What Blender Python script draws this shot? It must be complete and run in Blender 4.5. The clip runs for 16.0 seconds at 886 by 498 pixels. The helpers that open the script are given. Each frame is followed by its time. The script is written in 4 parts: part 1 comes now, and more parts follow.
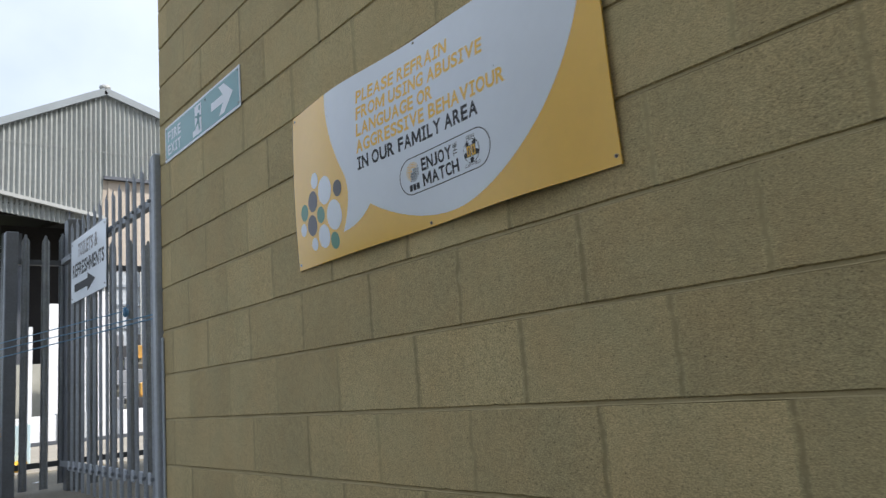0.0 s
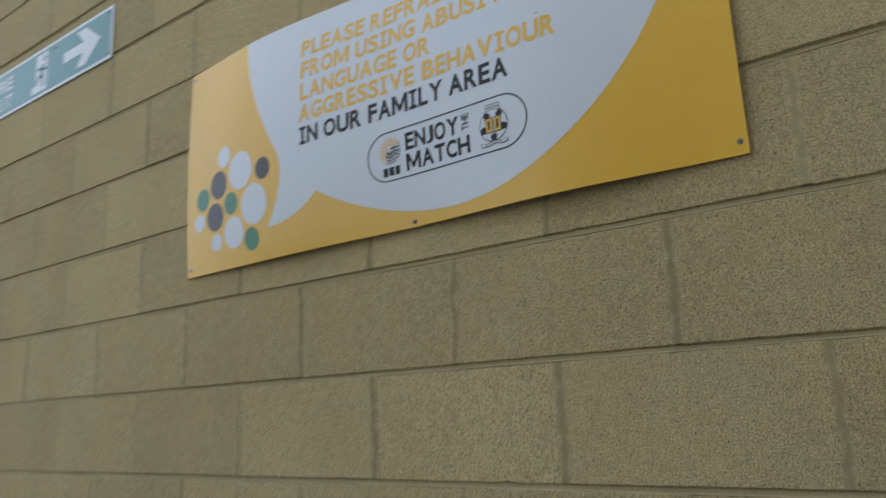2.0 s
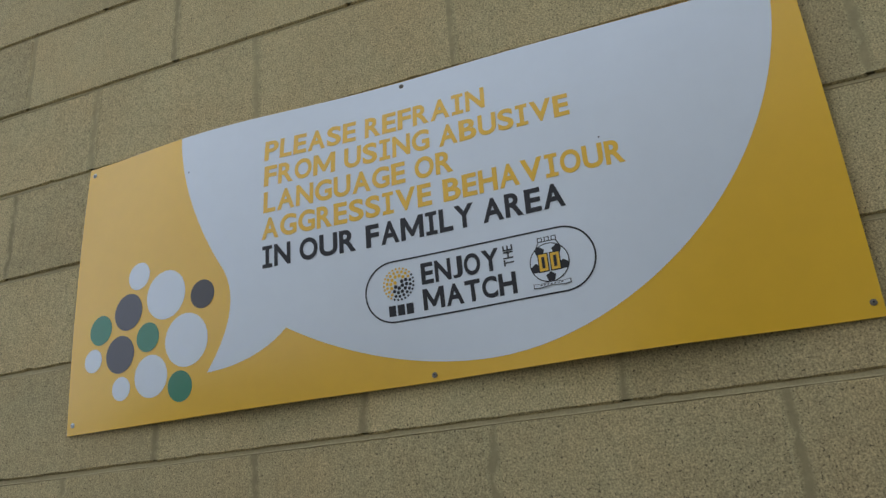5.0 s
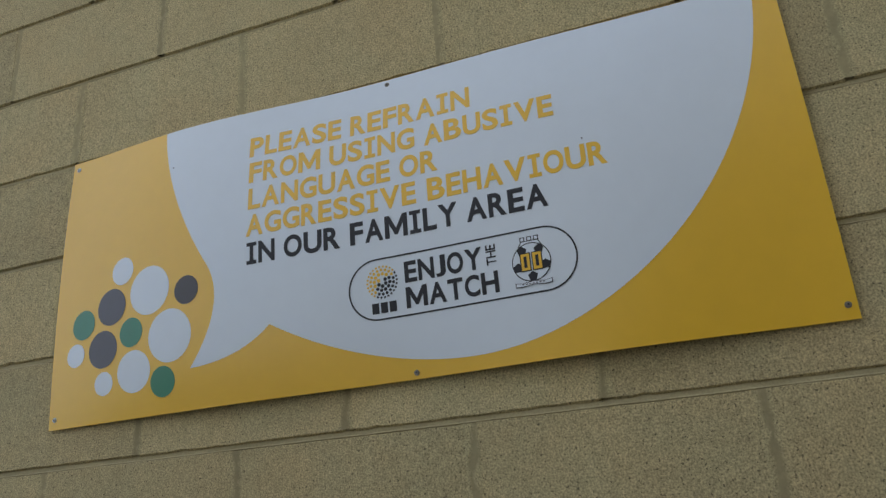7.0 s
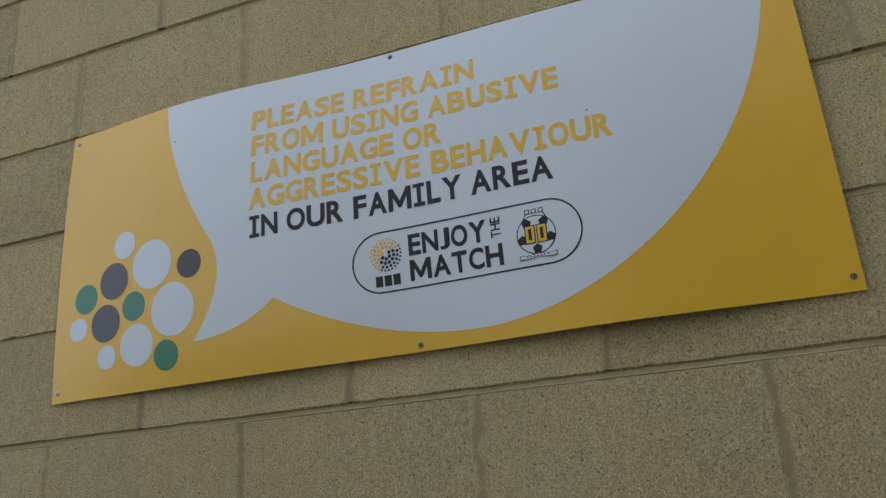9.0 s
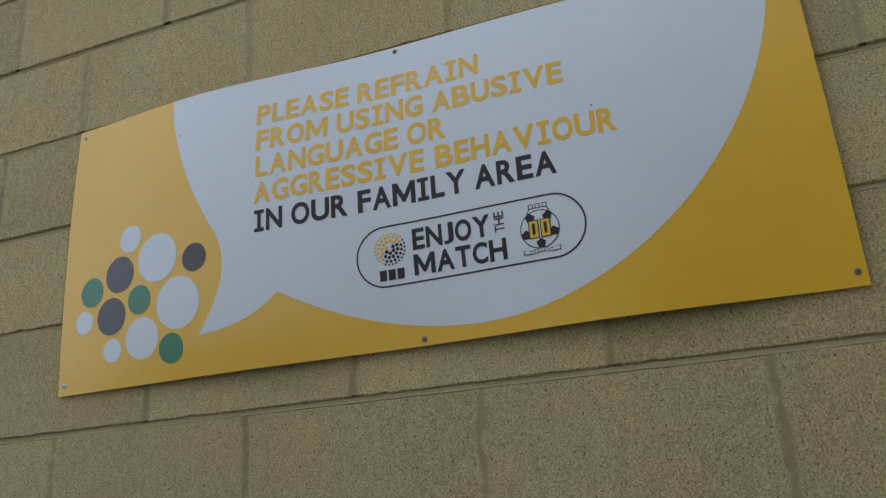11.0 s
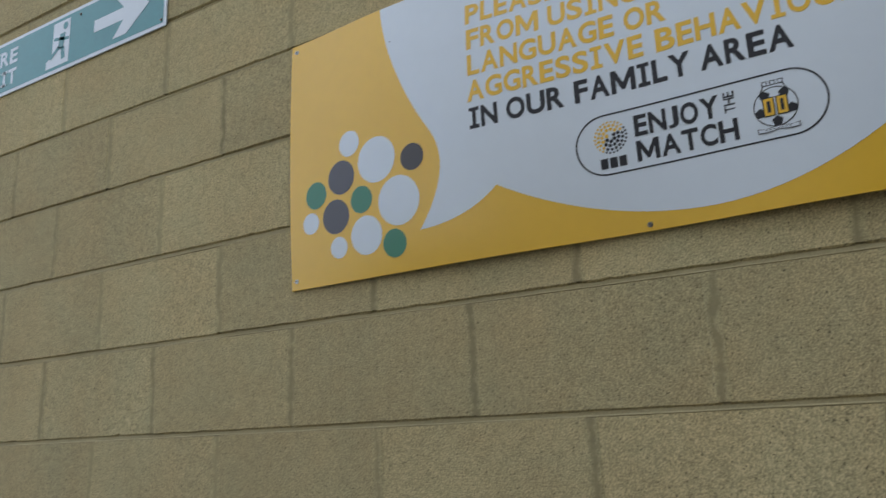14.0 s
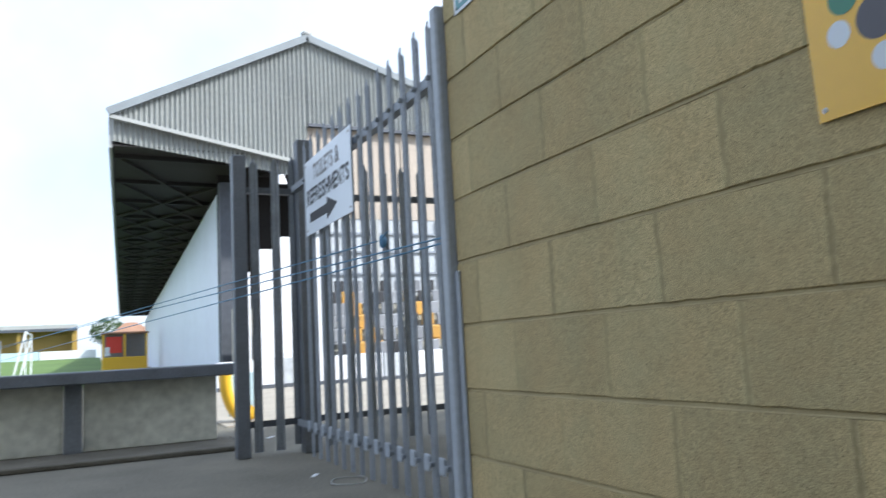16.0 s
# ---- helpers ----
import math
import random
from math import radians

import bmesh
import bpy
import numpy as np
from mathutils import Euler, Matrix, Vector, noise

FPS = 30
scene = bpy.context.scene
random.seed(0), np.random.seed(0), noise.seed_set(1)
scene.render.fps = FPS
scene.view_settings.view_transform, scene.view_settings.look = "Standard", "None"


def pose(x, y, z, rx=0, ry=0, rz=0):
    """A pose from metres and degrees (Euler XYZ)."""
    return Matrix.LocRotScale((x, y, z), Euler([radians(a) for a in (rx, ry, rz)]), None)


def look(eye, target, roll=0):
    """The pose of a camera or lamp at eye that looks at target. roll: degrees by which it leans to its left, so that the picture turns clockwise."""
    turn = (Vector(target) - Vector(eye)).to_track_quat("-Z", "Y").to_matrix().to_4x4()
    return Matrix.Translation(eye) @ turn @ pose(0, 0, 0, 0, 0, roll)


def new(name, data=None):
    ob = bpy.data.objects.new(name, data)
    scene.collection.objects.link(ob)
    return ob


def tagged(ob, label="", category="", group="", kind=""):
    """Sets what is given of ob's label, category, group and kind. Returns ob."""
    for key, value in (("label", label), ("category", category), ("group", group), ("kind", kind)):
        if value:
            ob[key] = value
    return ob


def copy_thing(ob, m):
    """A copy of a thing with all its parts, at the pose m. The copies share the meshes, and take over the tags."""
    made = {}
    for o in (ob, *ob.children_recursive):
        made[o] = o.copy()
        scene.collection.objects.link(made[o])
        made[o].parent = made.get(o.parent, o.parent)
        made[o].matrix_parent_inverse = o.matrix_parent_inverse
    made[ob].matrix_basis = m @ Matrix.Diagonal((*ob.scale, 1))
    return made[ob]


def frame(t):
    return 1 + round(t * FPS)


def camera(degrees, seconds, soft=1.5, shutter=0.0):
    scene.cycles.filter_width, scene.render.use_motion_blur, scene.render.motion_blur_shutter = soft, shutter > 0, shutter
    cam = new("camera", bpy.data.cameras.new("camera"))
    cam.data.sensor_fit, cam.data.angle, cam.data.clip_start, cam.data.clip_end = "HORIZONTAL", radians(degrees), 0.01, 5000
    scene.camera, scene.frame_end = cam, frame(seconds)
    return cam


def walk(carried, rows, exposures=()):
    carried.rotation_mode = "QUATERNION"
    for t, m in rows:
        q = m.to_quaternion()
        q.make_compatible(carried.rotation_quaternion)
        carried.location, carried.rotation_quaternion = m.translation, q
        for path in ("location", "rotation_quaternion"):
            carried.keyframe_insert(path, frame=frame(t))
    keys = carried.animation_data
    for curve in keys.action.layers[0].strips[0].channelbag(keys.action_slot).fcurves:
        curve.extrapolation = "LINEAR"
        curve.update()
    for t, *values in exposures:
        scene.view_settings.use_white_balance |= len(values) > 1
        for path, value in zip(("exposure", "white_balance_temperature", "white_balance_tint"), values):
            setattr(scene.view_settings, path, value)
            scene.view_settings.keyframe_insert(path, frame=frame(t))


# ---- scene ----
# The wall's face lies in the plane x = 0 and runs along y; the yard's ground is z = 0.
cam = camera(60.93, 16.0, soft=1.4, shutter=0.5)
ROWS = [  # seconds, eye, yaw, pitch, roll
    (0.0, -1.374, -2.490, 0.627, -39.83, 9.97, -4.68),
    (0.5, -1.373, -2.290, 0.612, -41.67, 9.87, -4.01),
    (0.8, -1.330, -2.178, 0.641, -43.14, 8.13, -5.19),
    (1.0, -1.281, -2.097, 0.660, -43.52, 11.13, -4.01),
    (1.5, -1.256, -1.950, 0.681, -44.16, 12.45, -1.67),
    (2.0, -1.231, -1.780, 0.691, -53.76, 12.12, -2.47),
    (2.2, -1.234, -1.713, 0.708, -56.34, 13.48, -4.65),
    (2.5, -1.197, -1.613, 0.729, -56.16, 14.21, -3.70),
    (2.8, -1.171, -1.528, 0.719, -57.64, 13.91, -3.85),
    (3.0, -1.129, -1.481, 0.737, -58.55, 14.64, -3.70),
    (3.5, -1.130, -1.367, 0.792, -59.89, 17.15, -2.17),
    (4.0, -1.157, -1.297, 0.824, -66.26, 18.37, -4.40),
    (4.5, -1.182, -1.266, 0.845, -68.33, 19.76, -4.18),
    (5.0, -1.197, -1.268, 0.848, -70.55, 20.07, -4.75),
    (7.5, -1.204, -1.280, 0.849, -71.55, 19.58, -4.48),
    (8.0, -1.205, -1.277, 0.846, -71.44, 19.20, -4.38),
    (8.5, -1.203, -1.270, 0.842, -71.26, 18.76, -4.36),
    (9.0, -1.198, -1.265, 0.834, -71.54, 18.40, -4.43),
    (11.5, -1.200, -1.269, 0.830, -70.70, 17.71, -3.99),
    (12.0, -1.214, -1.246, 0.815, -69.49, 16.54, -4.02),
    (12.5, -1.229, -1.218, 0.806, -67.76, 15.63, -3.67),
    (13.0, -1.247, -1.193, 0.801, -65.37, 14.32, -3.58),
    (13.5, -1.269, -1.152, 0.784, -62.65, 13.87, -2.95),
    (13.8, -1.265, -1.147, 0.777, -60.78, 13.57, -2.92),
    (14.0, -1.278, -1.126, 0.762, -60.32, 13.39, -2.67),
    (14.5, -1.291, -1.096, 0.755, -55.92, 10.78, -3.73),
    (15.0, -1.248, -1.022, 0.730, -44.88, 9.21, -4.60),
    (15.5, -1.211, -0.959, 0.738, -32.51, 8.79, -3.71),
    (16.0, -1.221, -0.909, 0.713, -25.87, 7.19, -3.08),
]

# seconds, stops, kelvin, tint: the picture cools as the bright yard comes into view
EXPOSURES = [(0.0, 0.65, 6500, 10), (1.5, 0.89, 6500, 10), (3.5, 1.05, 6500, 10), (5.0, 0.92, 6500, 10), (9.0, 0.81, 6500, 10), (12.5, 0.84, 6500, 10), (13.5, 0.93, 6500, 10),
             (14.5, 1.02, 6350, 9.5), (15.0, 1.15, 6050, 8.5), (15.5, 1.11, 6050, 8.5), (16.0, 0.98, 6050, 8.5)]


def aim(x, y, z, yaw, pitch, roll):
    return pose(x, y, z, 0, 0, yaw) @ pose(0, 0, 0, 90 + pitch) @ pose(0, 0, 0, 0, 0, roll)


walk(cam, [(t, aim(*row)) for t, *row in ROWS], EXPOSURES)

# ---- light ----
world = bpy.data.worlds.new("sky")
scene.world = world
world.use_nodes = True
wn = world.node_tree.nodes
sky = wn.new("ShaderNodeTexSky")
sky.sky_type = "NISHITA"
sky.sun_disc = False
sky.sun_elevation, sky.sun_rotation = radians(45), radians(135)
sky.air_density, sky.dust_density, sky.ozone_density = 1.0, 2.0, 1.2
wn["Background"].inputs["Strength"].default_value = 0.12
# thin high cloud over the whole sky
air = wn.new("ShaderNodeTexCoord")
cloud = wn.new("ShaderNodeTexNoise")
cloud.inputs["Scale"].default_value, cloud.inputs["Detail"].default_value = 2.2, 6
cover = wn.new("ShaderNodeMapRange")
cover.inputs["From Min"].default_value, cover.inputs["From Max"].default_value = 0.35, 0.65
cover.inputs["To Min"].default_value, cover.inputs["To Max"].default_value = 0.5, 0.95
veil = wn.new("ShaderNodeMix")
veil.data_type = "RGBA"
veil.inputs[7].default_value = (5.6, 6.2, 7.2, 1)
wl = world.node_tree.links
wl.new(air.outputs["Generated"], cloud.inputs["Vector"])
wl.new(cloud.outputs["Fac"], cover.inputs["Value"])
wl.new(cover.outputs["Result"], veil.inputs[0])
wl.new(sky.outputs[0], veil.inputs[6])
wl.new(veil.outputs[2], wn["Background"].inputs["Color"])
sun = new("sun", bpy.data.lights.new("sun", "SUN"))
sun.data.energy, sun.data.angle, sun.data.color = 3.0, radians(3), (1.0, 0.95, 0.88)
sun.matrix_world = look((50, -50, 70), (0, 0, 0))


# ---- materials ----
def material(name, base, rough=0.6, metal=0.0, var=0.12, scale=6.0, grain=60.0, bump=0.15, depth=0.002, vary=0.0):
    """A procedural surface: base colour with broad stains and fine grain, and a fine relief."""
    mat = bpy.data.materials.new(name)
    mat.use_nodes = True
    nodes, links = mat.node_tree.nodes, mat.node_tree.links
    bsdf = nodes["Principled BSDF"]
    bsdf.inputs["Roughness"].default_value = rough
    bsdf.inputs["Metallic"].default_value = metal
    geom = nodes.new("ShaderNodeNewGeometry")
    broad = nodes.new("ShaderNodeTexNoise")
    broad.inputs["Scale"].default_value, broad.inputs["Detail"].default_value = scale, 5
    fine = nodes.new("ShaderNodeTexNoise")
    fine.inputs["Scale"].default_value, fine.inputs["Detail"].default_value = grain, 4
    links.new(geom.outputs["Position"], broad.inputs["Vector"])
    links.new(geom.outputs["Position"], fine.inputs["Vector"])
    mix = nodes.new("ShaderNodeMath")
    mix.operation = "ADD"
    links.new(broad.outputs["Fac"], mix.inputs[0])
    links.new(fine.outputs["Fac"], mix.inputs[1])
    ramp = nodes.new("ShaderNodeMapRange")
    ramp.inputs["From Min"].default_value, ramp.inputs["From Max"].default_value = 0.6, 1.4
    ramp.inputs["To Min"].default_value, ramp.inputs["To Max"].default_value = 1 - var, 1 + var
    links.new(mix.outputs[0], ramp.inputs["Value"])
    tone = ramp.outputs["Result"]
    if vary:
        info = nodes.new("ShaderNodeObjectInfo")
        span = nodes.new("ShaderNodeMapRange")
        span.inputs["To Min"].default_value, span.inputs["To Max"].default_value = 1 - vary, 1 + vary
        links.new(info.outputs["Random"], span.inputs["Value"])
        both = nodes.new("ShaderNodeMath")
        both.operation = "MULTIPLY"
        links.new(tone, both.inputs[0])
        links.new(span.outputs["Result"], both.inputs[1])
        tone = both.outputs[0]
    scaled = nodes.new("ShaderNodeVectorMath")
    scaled.operation = "SCALE"
    scaled.inputs[0].default_value = base
    links.new(tone, scaled.inputs["Scale"])
    links.new(scaled.outputs[0], bsdf.inputs["Base Color"])
    rel = nodes.new("ShaderNodeBump")
    rel.inputs["Strength"].default_value, rel.inputs["Distance"].default_value = bump, depth
    links.new(fine.outputs["Fac"], rel.inputs["Height"])
    links.new(rel.outputs[0], bsdf.inputs["Normal"])
    return mat




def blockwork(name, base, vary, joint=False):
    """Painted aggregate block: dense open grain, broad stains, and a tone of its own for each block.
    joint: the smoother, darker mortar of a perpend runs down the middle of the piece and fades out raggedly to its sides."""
    mat = material(name, base, 0.9, var=0.13, scale=3.5, grain=40, bump=0.0, vary=vary)
    nodes, links = mat.node_tree.nodes, mat.node_tree.links
    bsdf = nodes["Principled BSDF"]

    def math_node(op, a, b):
        node = nodes.new("ShaderNodeMath")
        node.operation = op
        for socket, value in zip(node.inputs, (a, b)):
            if isinstance(value, float):
                socket.default_value = value
            else:
                links.new(value, socket)
        return node.outputs[0]

    def ranged(value, lo, hi, to_lo, to_hi):
        node = nodes.new("ShaderNodeMapRange")
        for key, number in (("From Min", lo), ("From Max", hi), ("To Min", to_lo), ("To Max", to_hi)):
            node.inputs[key].default_value = number
        links.new(value, node.inputs["Value"])
        return node.outputs["Result"]

    def grain(scale, detail, rough):
        node = nodes.new("ShaderNodeTexNoise")
        node.inputs["Scale"].default_value, node.inputs["Detail"].default_value, node.inputs["Roughness"].default_value = scale, detail, rough
        links.new(geom.outputs["Position"], node.inputs["Vector"])
        return node.outputs["Fac"]

    geom = nodes.new("ShaderNodeNewGeometry")
    coarse, fine, pores = grain(320.0, 3.0, 0.6), grain(95.0, 3.0, 0.7), grain(215.0, 1.0, 0.5)
    tone = math_node("MULTIPLY", ranged(coarse, 0.34, 0.66, 0.62, 1.36), ranged(fine, 0.30, 0.55, 0.86, 1.03))
    tone = math_node("MULTIPLY", tone, ranged(pores, 0.28, 0.35, 0.34, 1.0))
    height = coarse
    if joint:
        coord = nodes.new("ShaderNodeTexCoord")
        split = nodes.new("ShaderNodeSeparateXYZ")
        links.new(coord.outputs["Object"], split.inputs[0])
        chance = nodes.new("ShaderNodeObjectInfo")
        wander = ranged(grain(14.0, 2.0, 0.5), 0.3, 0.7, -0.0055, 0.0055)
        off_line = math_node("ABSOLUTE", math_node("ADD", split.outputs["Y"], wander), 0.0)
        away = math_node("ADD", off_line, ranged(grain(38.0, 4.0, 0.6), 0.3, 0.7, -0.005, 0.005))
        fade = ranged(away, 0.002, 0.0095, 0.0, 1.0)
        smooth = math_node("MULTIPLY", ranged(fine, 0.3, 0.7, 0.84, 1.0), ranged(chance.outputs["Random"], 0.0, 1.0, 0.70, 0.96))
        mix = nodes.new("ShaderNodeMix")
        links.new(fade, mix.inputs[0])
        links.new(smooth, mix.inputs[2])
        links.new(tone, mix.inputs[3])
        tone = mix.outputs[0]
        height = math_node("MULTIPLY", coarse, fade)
    old = bsdf.inputs["Base Color"].links[0].from_socket
    scaled = nodes.new("ShaderNodeVectorMath")
    scaled.operation = "SCALE"
    links.new(old, scaled.inputs[0])
    links.new(tone, scaled.inputs["Scale"])
    # weathering drifts between a ruddy and a greenish cast
    cast = nodes.new("ShaderNodeMix")
    cast.data_type = "RGBA"
    cast.inputs[6].default_value, cast.inputs[7].default_value = (0.98, 1.005, 1.015, 1), (1.045, 0.99, 0.95, 1)
    links.new(ranged(grain(4.5, 4.0, 0.65), 0.32, 0.68, 0.0, 1.0), cast.inputs[0])
    tinted = nodes.new("ShaderNodeVectorMath")
    tinted.operation = "MULTIPLY"
    links.new(scaled.outputs[0], tinted.inputs[0])
    links.new(cast.outputs[2], tinted.inputs[1])
    links.new(tinted.outputs[0], bsdf.inputs["Base Color"])
    rel = nodes.new("ShaderNodeBump")
    rel.inputs["Strength"].default_value, rel.inputs["Distance"].default_value = 0.55, 0.003
    links.new(height, rel.inputs["Height"])
    links.new(rel.outputs[0], bsdf.inputs["Normal"])
    return mat


BLOCK = blockwork("painted_blockwork", (0.457, 0.378, 0.203), 0.095)
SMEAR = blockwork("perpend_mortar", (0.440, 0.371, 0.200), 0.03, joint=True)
MORTAR = material("painted_mortar", (0.375, 0.314, 0.174), 0.85, var=0.24, scale=5, grain=260, bump=0.3)
GOLD = material("gold_print", (0.82, 0.478, 0.028), 0.3, var=0.03, grain=30, bump=0.02)
WHITE_PRINT = material("white_print", (0.685, 0.745, 0.82), 0.35, var=0.02, grain=30, bump=0.02)
CHARCOAL = material("charcoal_print", (0.009, 0.009, 0.014), 0.6, var=0.05, bump=0.02)
FADED_PRINT = material("faded_black_print", (0.20, 0.20, 0.21), 0.55, var=0.5, scale=14, bump=0.02)
GREY_PRINT = material("grey_print", (0.075, 0.07, 0.088), 0.5, var=0.05, bump=0.02)
UMBER_PRINT = material("umber_print", (0.042, 0.033, 0.034), 0.5, var=0.05, bump=0.02)
GREEN_PRINT = material("green_print", (0.02, 0.20, 0.11), 0.4, var=0.05, bump=0.02)
TEAL = material("teal_print", (0.035, 0.24, 0.26), 0.35, var=0.08, scale=12, bump=0.02)
# clear laminate over the printed faces
for laminated in (GOLD, WHITE_PRINT, GREEN_PRINT, GREY_PRINT, UMBER_PRINT, TEAL):
    surface = laminated.node_tree.nodes["Principled BSDF"]
    surface.inputs["Coat Weight"].default_value, surface.inputs["Coat Roughness"].default_value = 0.3, 0.16
ZINC = material("galvanised_steel", (0.26, 0.285, 0.32), 0.5, 0.3, var=0.25, scale=9, grain=70, bump=0.1, vary=0.12)
GUARD = material("pale_grey_painted_steel", (0.38, 0.42, 0.48), 0.5, 0.0, var=0.15, scale=6, grain=50, bump=0.08)
POST_STEEL = material("dull_grey_steel", (0.16, 0.175, 0.20), 0.55, 0.3, var=0.22, scale=7, grain=60, bump=0.1)
PIER = material("blue_grey_paint", (0.165, 0.18, 0.20), 0.6, var=0.2, scale=5, grain=40, bump=0.1)
DARK_STEEL = material("dark_weathered_steel", (0.10, 0.11, 0.13), 0.55, 0.3, var=0.25, bump=0.1)
SCREW = material("screw_steel", (0.22, 0.20, 0.17), 0.5, 0.5, bump=0.1)
CLADDING = material("grey_corrugated_sheet", (0.34, 0.355, 0.345), 0.6, var=0.15, scale=0.6, grain=8, bump=0.1)
SCREEN = material("blue_white_screen_sheet", (0.78, 0.84, 0.96), 0.45, var=0.08, scale=0.25, grain=3)
APRON = material("pale_worn_concrete", (0.33, 0.30, 0.25), 0.85, var=0.25, scale=1.2, grain=30, bump=0.2)
# near-black, so the purlins carry the shade under the roof in their colour
PURLIN = material("shade_dark_purlin", (0.008, 0.0075, 0.007), 0.7, var=0.2)
VERGE = material("grey_verge_board", (0.25, 0.28, 0.30), 0.6, var=0.15, scale=2, bump=0.1)
TRIM = material("pale_metal_trim", (0.40, 0.41, 0.40), 0.5, var=0.12, scale=2, bump=0.1)
# the roof's own shade is put into this near-black base
SOFFIT = material("shade_dark_underside", (0.021, 0.018, 0.017), 0.8, var=0.3, scale=1, grain=10)
TAN = material("tan_board", (0.47, 0.405, 0.34), 0.7, var=0.12, scale=0.8, grain=12)
WHITE_WALL = material("white_sheet_wall", (0.78, 0.80, 0.84), 0.5, var=0.06, scale=0.3, grain=5)
CONCRETE = material("grey_concrete", (0.40, 0.39, 0.34), 0.85, var=0.2, scale=3, grain=60, bump=0.3)
STAINED = material("stained_concrete", (0.55, 0.55, 0.475), 0.9, var=0.34, scale=2.2, grain=14, bump=0.2)
TARMAC = material("worn_tarmac", (0.150, 0.139, 0.110), 0.9, var=0.42, scale=1.6, grain=55, bump=0.5, depth=0.006)
DIRT_SHADE = material("trodden_dirt_and_shade", (0.120, 0.110, 0.088), 0.95, var=0.4, scale=3, grain=60, bump=0.5, depth=0.006)
GRASS = material("pitch_grass", (0.10, 0.17, 0.04), 0.9, var=0.2, scale=0.2, grain=4)
BRICK_ROOF = material("brown_roof_tiles", (0.30, 0.17, 0.11), 0.8, var=0.2, scale=0.5, grain=3)
YELLOW_VINYL = material("yellow_vinyl", (0.75, 0.45, 0.03), 0.4, var=0.06, bump=0.05)
RED_VINYL = material("red_vinyl", (0.62, 0.05, 0.03), 0.4, var=0.06, bump=0.05)
AMBER_SEAT = material("amber_plastic", (0.48, 0.27, 0.06), 0.5, var=0.1, bump=0.05, vary=0.15)
BLACK_SEAT = material("black_plastic", (0.035, 0.036, 0.04), 0.5, var=0.1, bump=0.05, vary=0.2)
GREY_SEAT = material("grey_plastic", (0.25, 0.26, 0.28), 0.5, var=0.1, bump=0.05, vary=0.2)
OCHRE = material("ochre_fascia", (0.40, 0.27, 0.06), 0.6, var=0.1, scale=0.3)
PALE_SHEET = material("pale_translucent_sheet", (0.46, 0.49, 0.52), 0.5, var=0.25, scale=0.7, grain=9)
LEAF = material("foliage", (0.05, 0.09, 0.03), 0.8, var=0.4, scale=0.4, grain=2)
BARK = material("bark", (0.10, 0.08, 0.06), 0.9, var=0.3)
HOARDING = material("pale_blue_hoarding", (0.50, 0.66, 0.74), 0.5, var=0.06)
BLUE_CORD = material("blue_nylon", (0.10, 0.25, 0.42), 0.6, bump=0.1)


# ---- shapes ----
def part(name, bm, mat, parent=None, label="", smooth=False):
    """Links a bmesh as one mesh object, under a thing where one is given."""
    mesh = bpy.data.meshes.new(name)
    bmesh.ops.recalc_face_normals(bm, faces=bm.faces)
    bm.to_mesh(mesh)
    bm.free()
    mesh.materials.append(mat)
    if smooth:
        for poly in mesh.polygons:
            poly.use_smooth = True
    ob = new(name, mesh)
    ob.parent = parent
    if label:
        ob["label"] = label
    return ob


def thing(name, label, category, at=(0, 0, 0), group="", kind=""):
    ob = tagged(new(name), label, category, group, kind)
    ob.location = at
    return ob


def box(bm, x0, x1, y0, y1, z0, z1, bevel=0.0):
    made = bmesh.ops.create_cube(bm, size=1, matrix=Matrix.Translation(((x0 + x1) / 2, (y0 + y1) / 2, (z0 + z1) / 2)) @ Matrix.Diagonal((x1 - x0, y1 - y0, z1 - z0, 1)))
    if bevel:
        edges = list({e for v in made["verts"] for e in v.link_edges})
        bmesh.ops.bevel(bm, geom=edges, offset=bevel, segments=1, affect="EDGES")
    return bm


def boxed(*sizes, bevel=0.0):
    return box(bmesh.new(), *sizes, bevel=bevel)


# ---- the large structure ----
ground = part("ground", boxed(-900, 900, -900, 900, -0.5, 0.0), TARMAC)
tagged(ground, "worn grey tarmac ground of the yard", "ground", kind="structure")
apron = part("apron", boxed(0.1, 13.0, 7.0, 16.1, 0.0, 0.012), APRON)
tagged(apron, "pale worn concrete apron before the stand", "paving", kind="structure")
pitch = part("pitch", boxed(-80, 1.0, 24, 104, 0.0, 0.02), GRASS)
tagged(pitch, "sunlit green football pitch beyond the yard", "pitch", kind="structure")

# the block wall: face at x = 0, courses of 225 mm, blocks of 440 x 215 mm in half bond
END, START, TOP = 1.50, -4.6, 7.20
wall = thing("wall_east", "khaki painted concrete block wall carrying two signs", "wall", kind="structure")
# the core's unseen depth, height and southern run are added to block the sun
part("core", boxed(0.0085, 8.0, -9.0, END - 0.003, 0.0, TOP), MORTAR, wall, "khaki mortar a little behind the blocks, with unseen bulk added to shade the yard")
BEDS = [1.0 + 0.225 * k for k in range(-4, 15)]
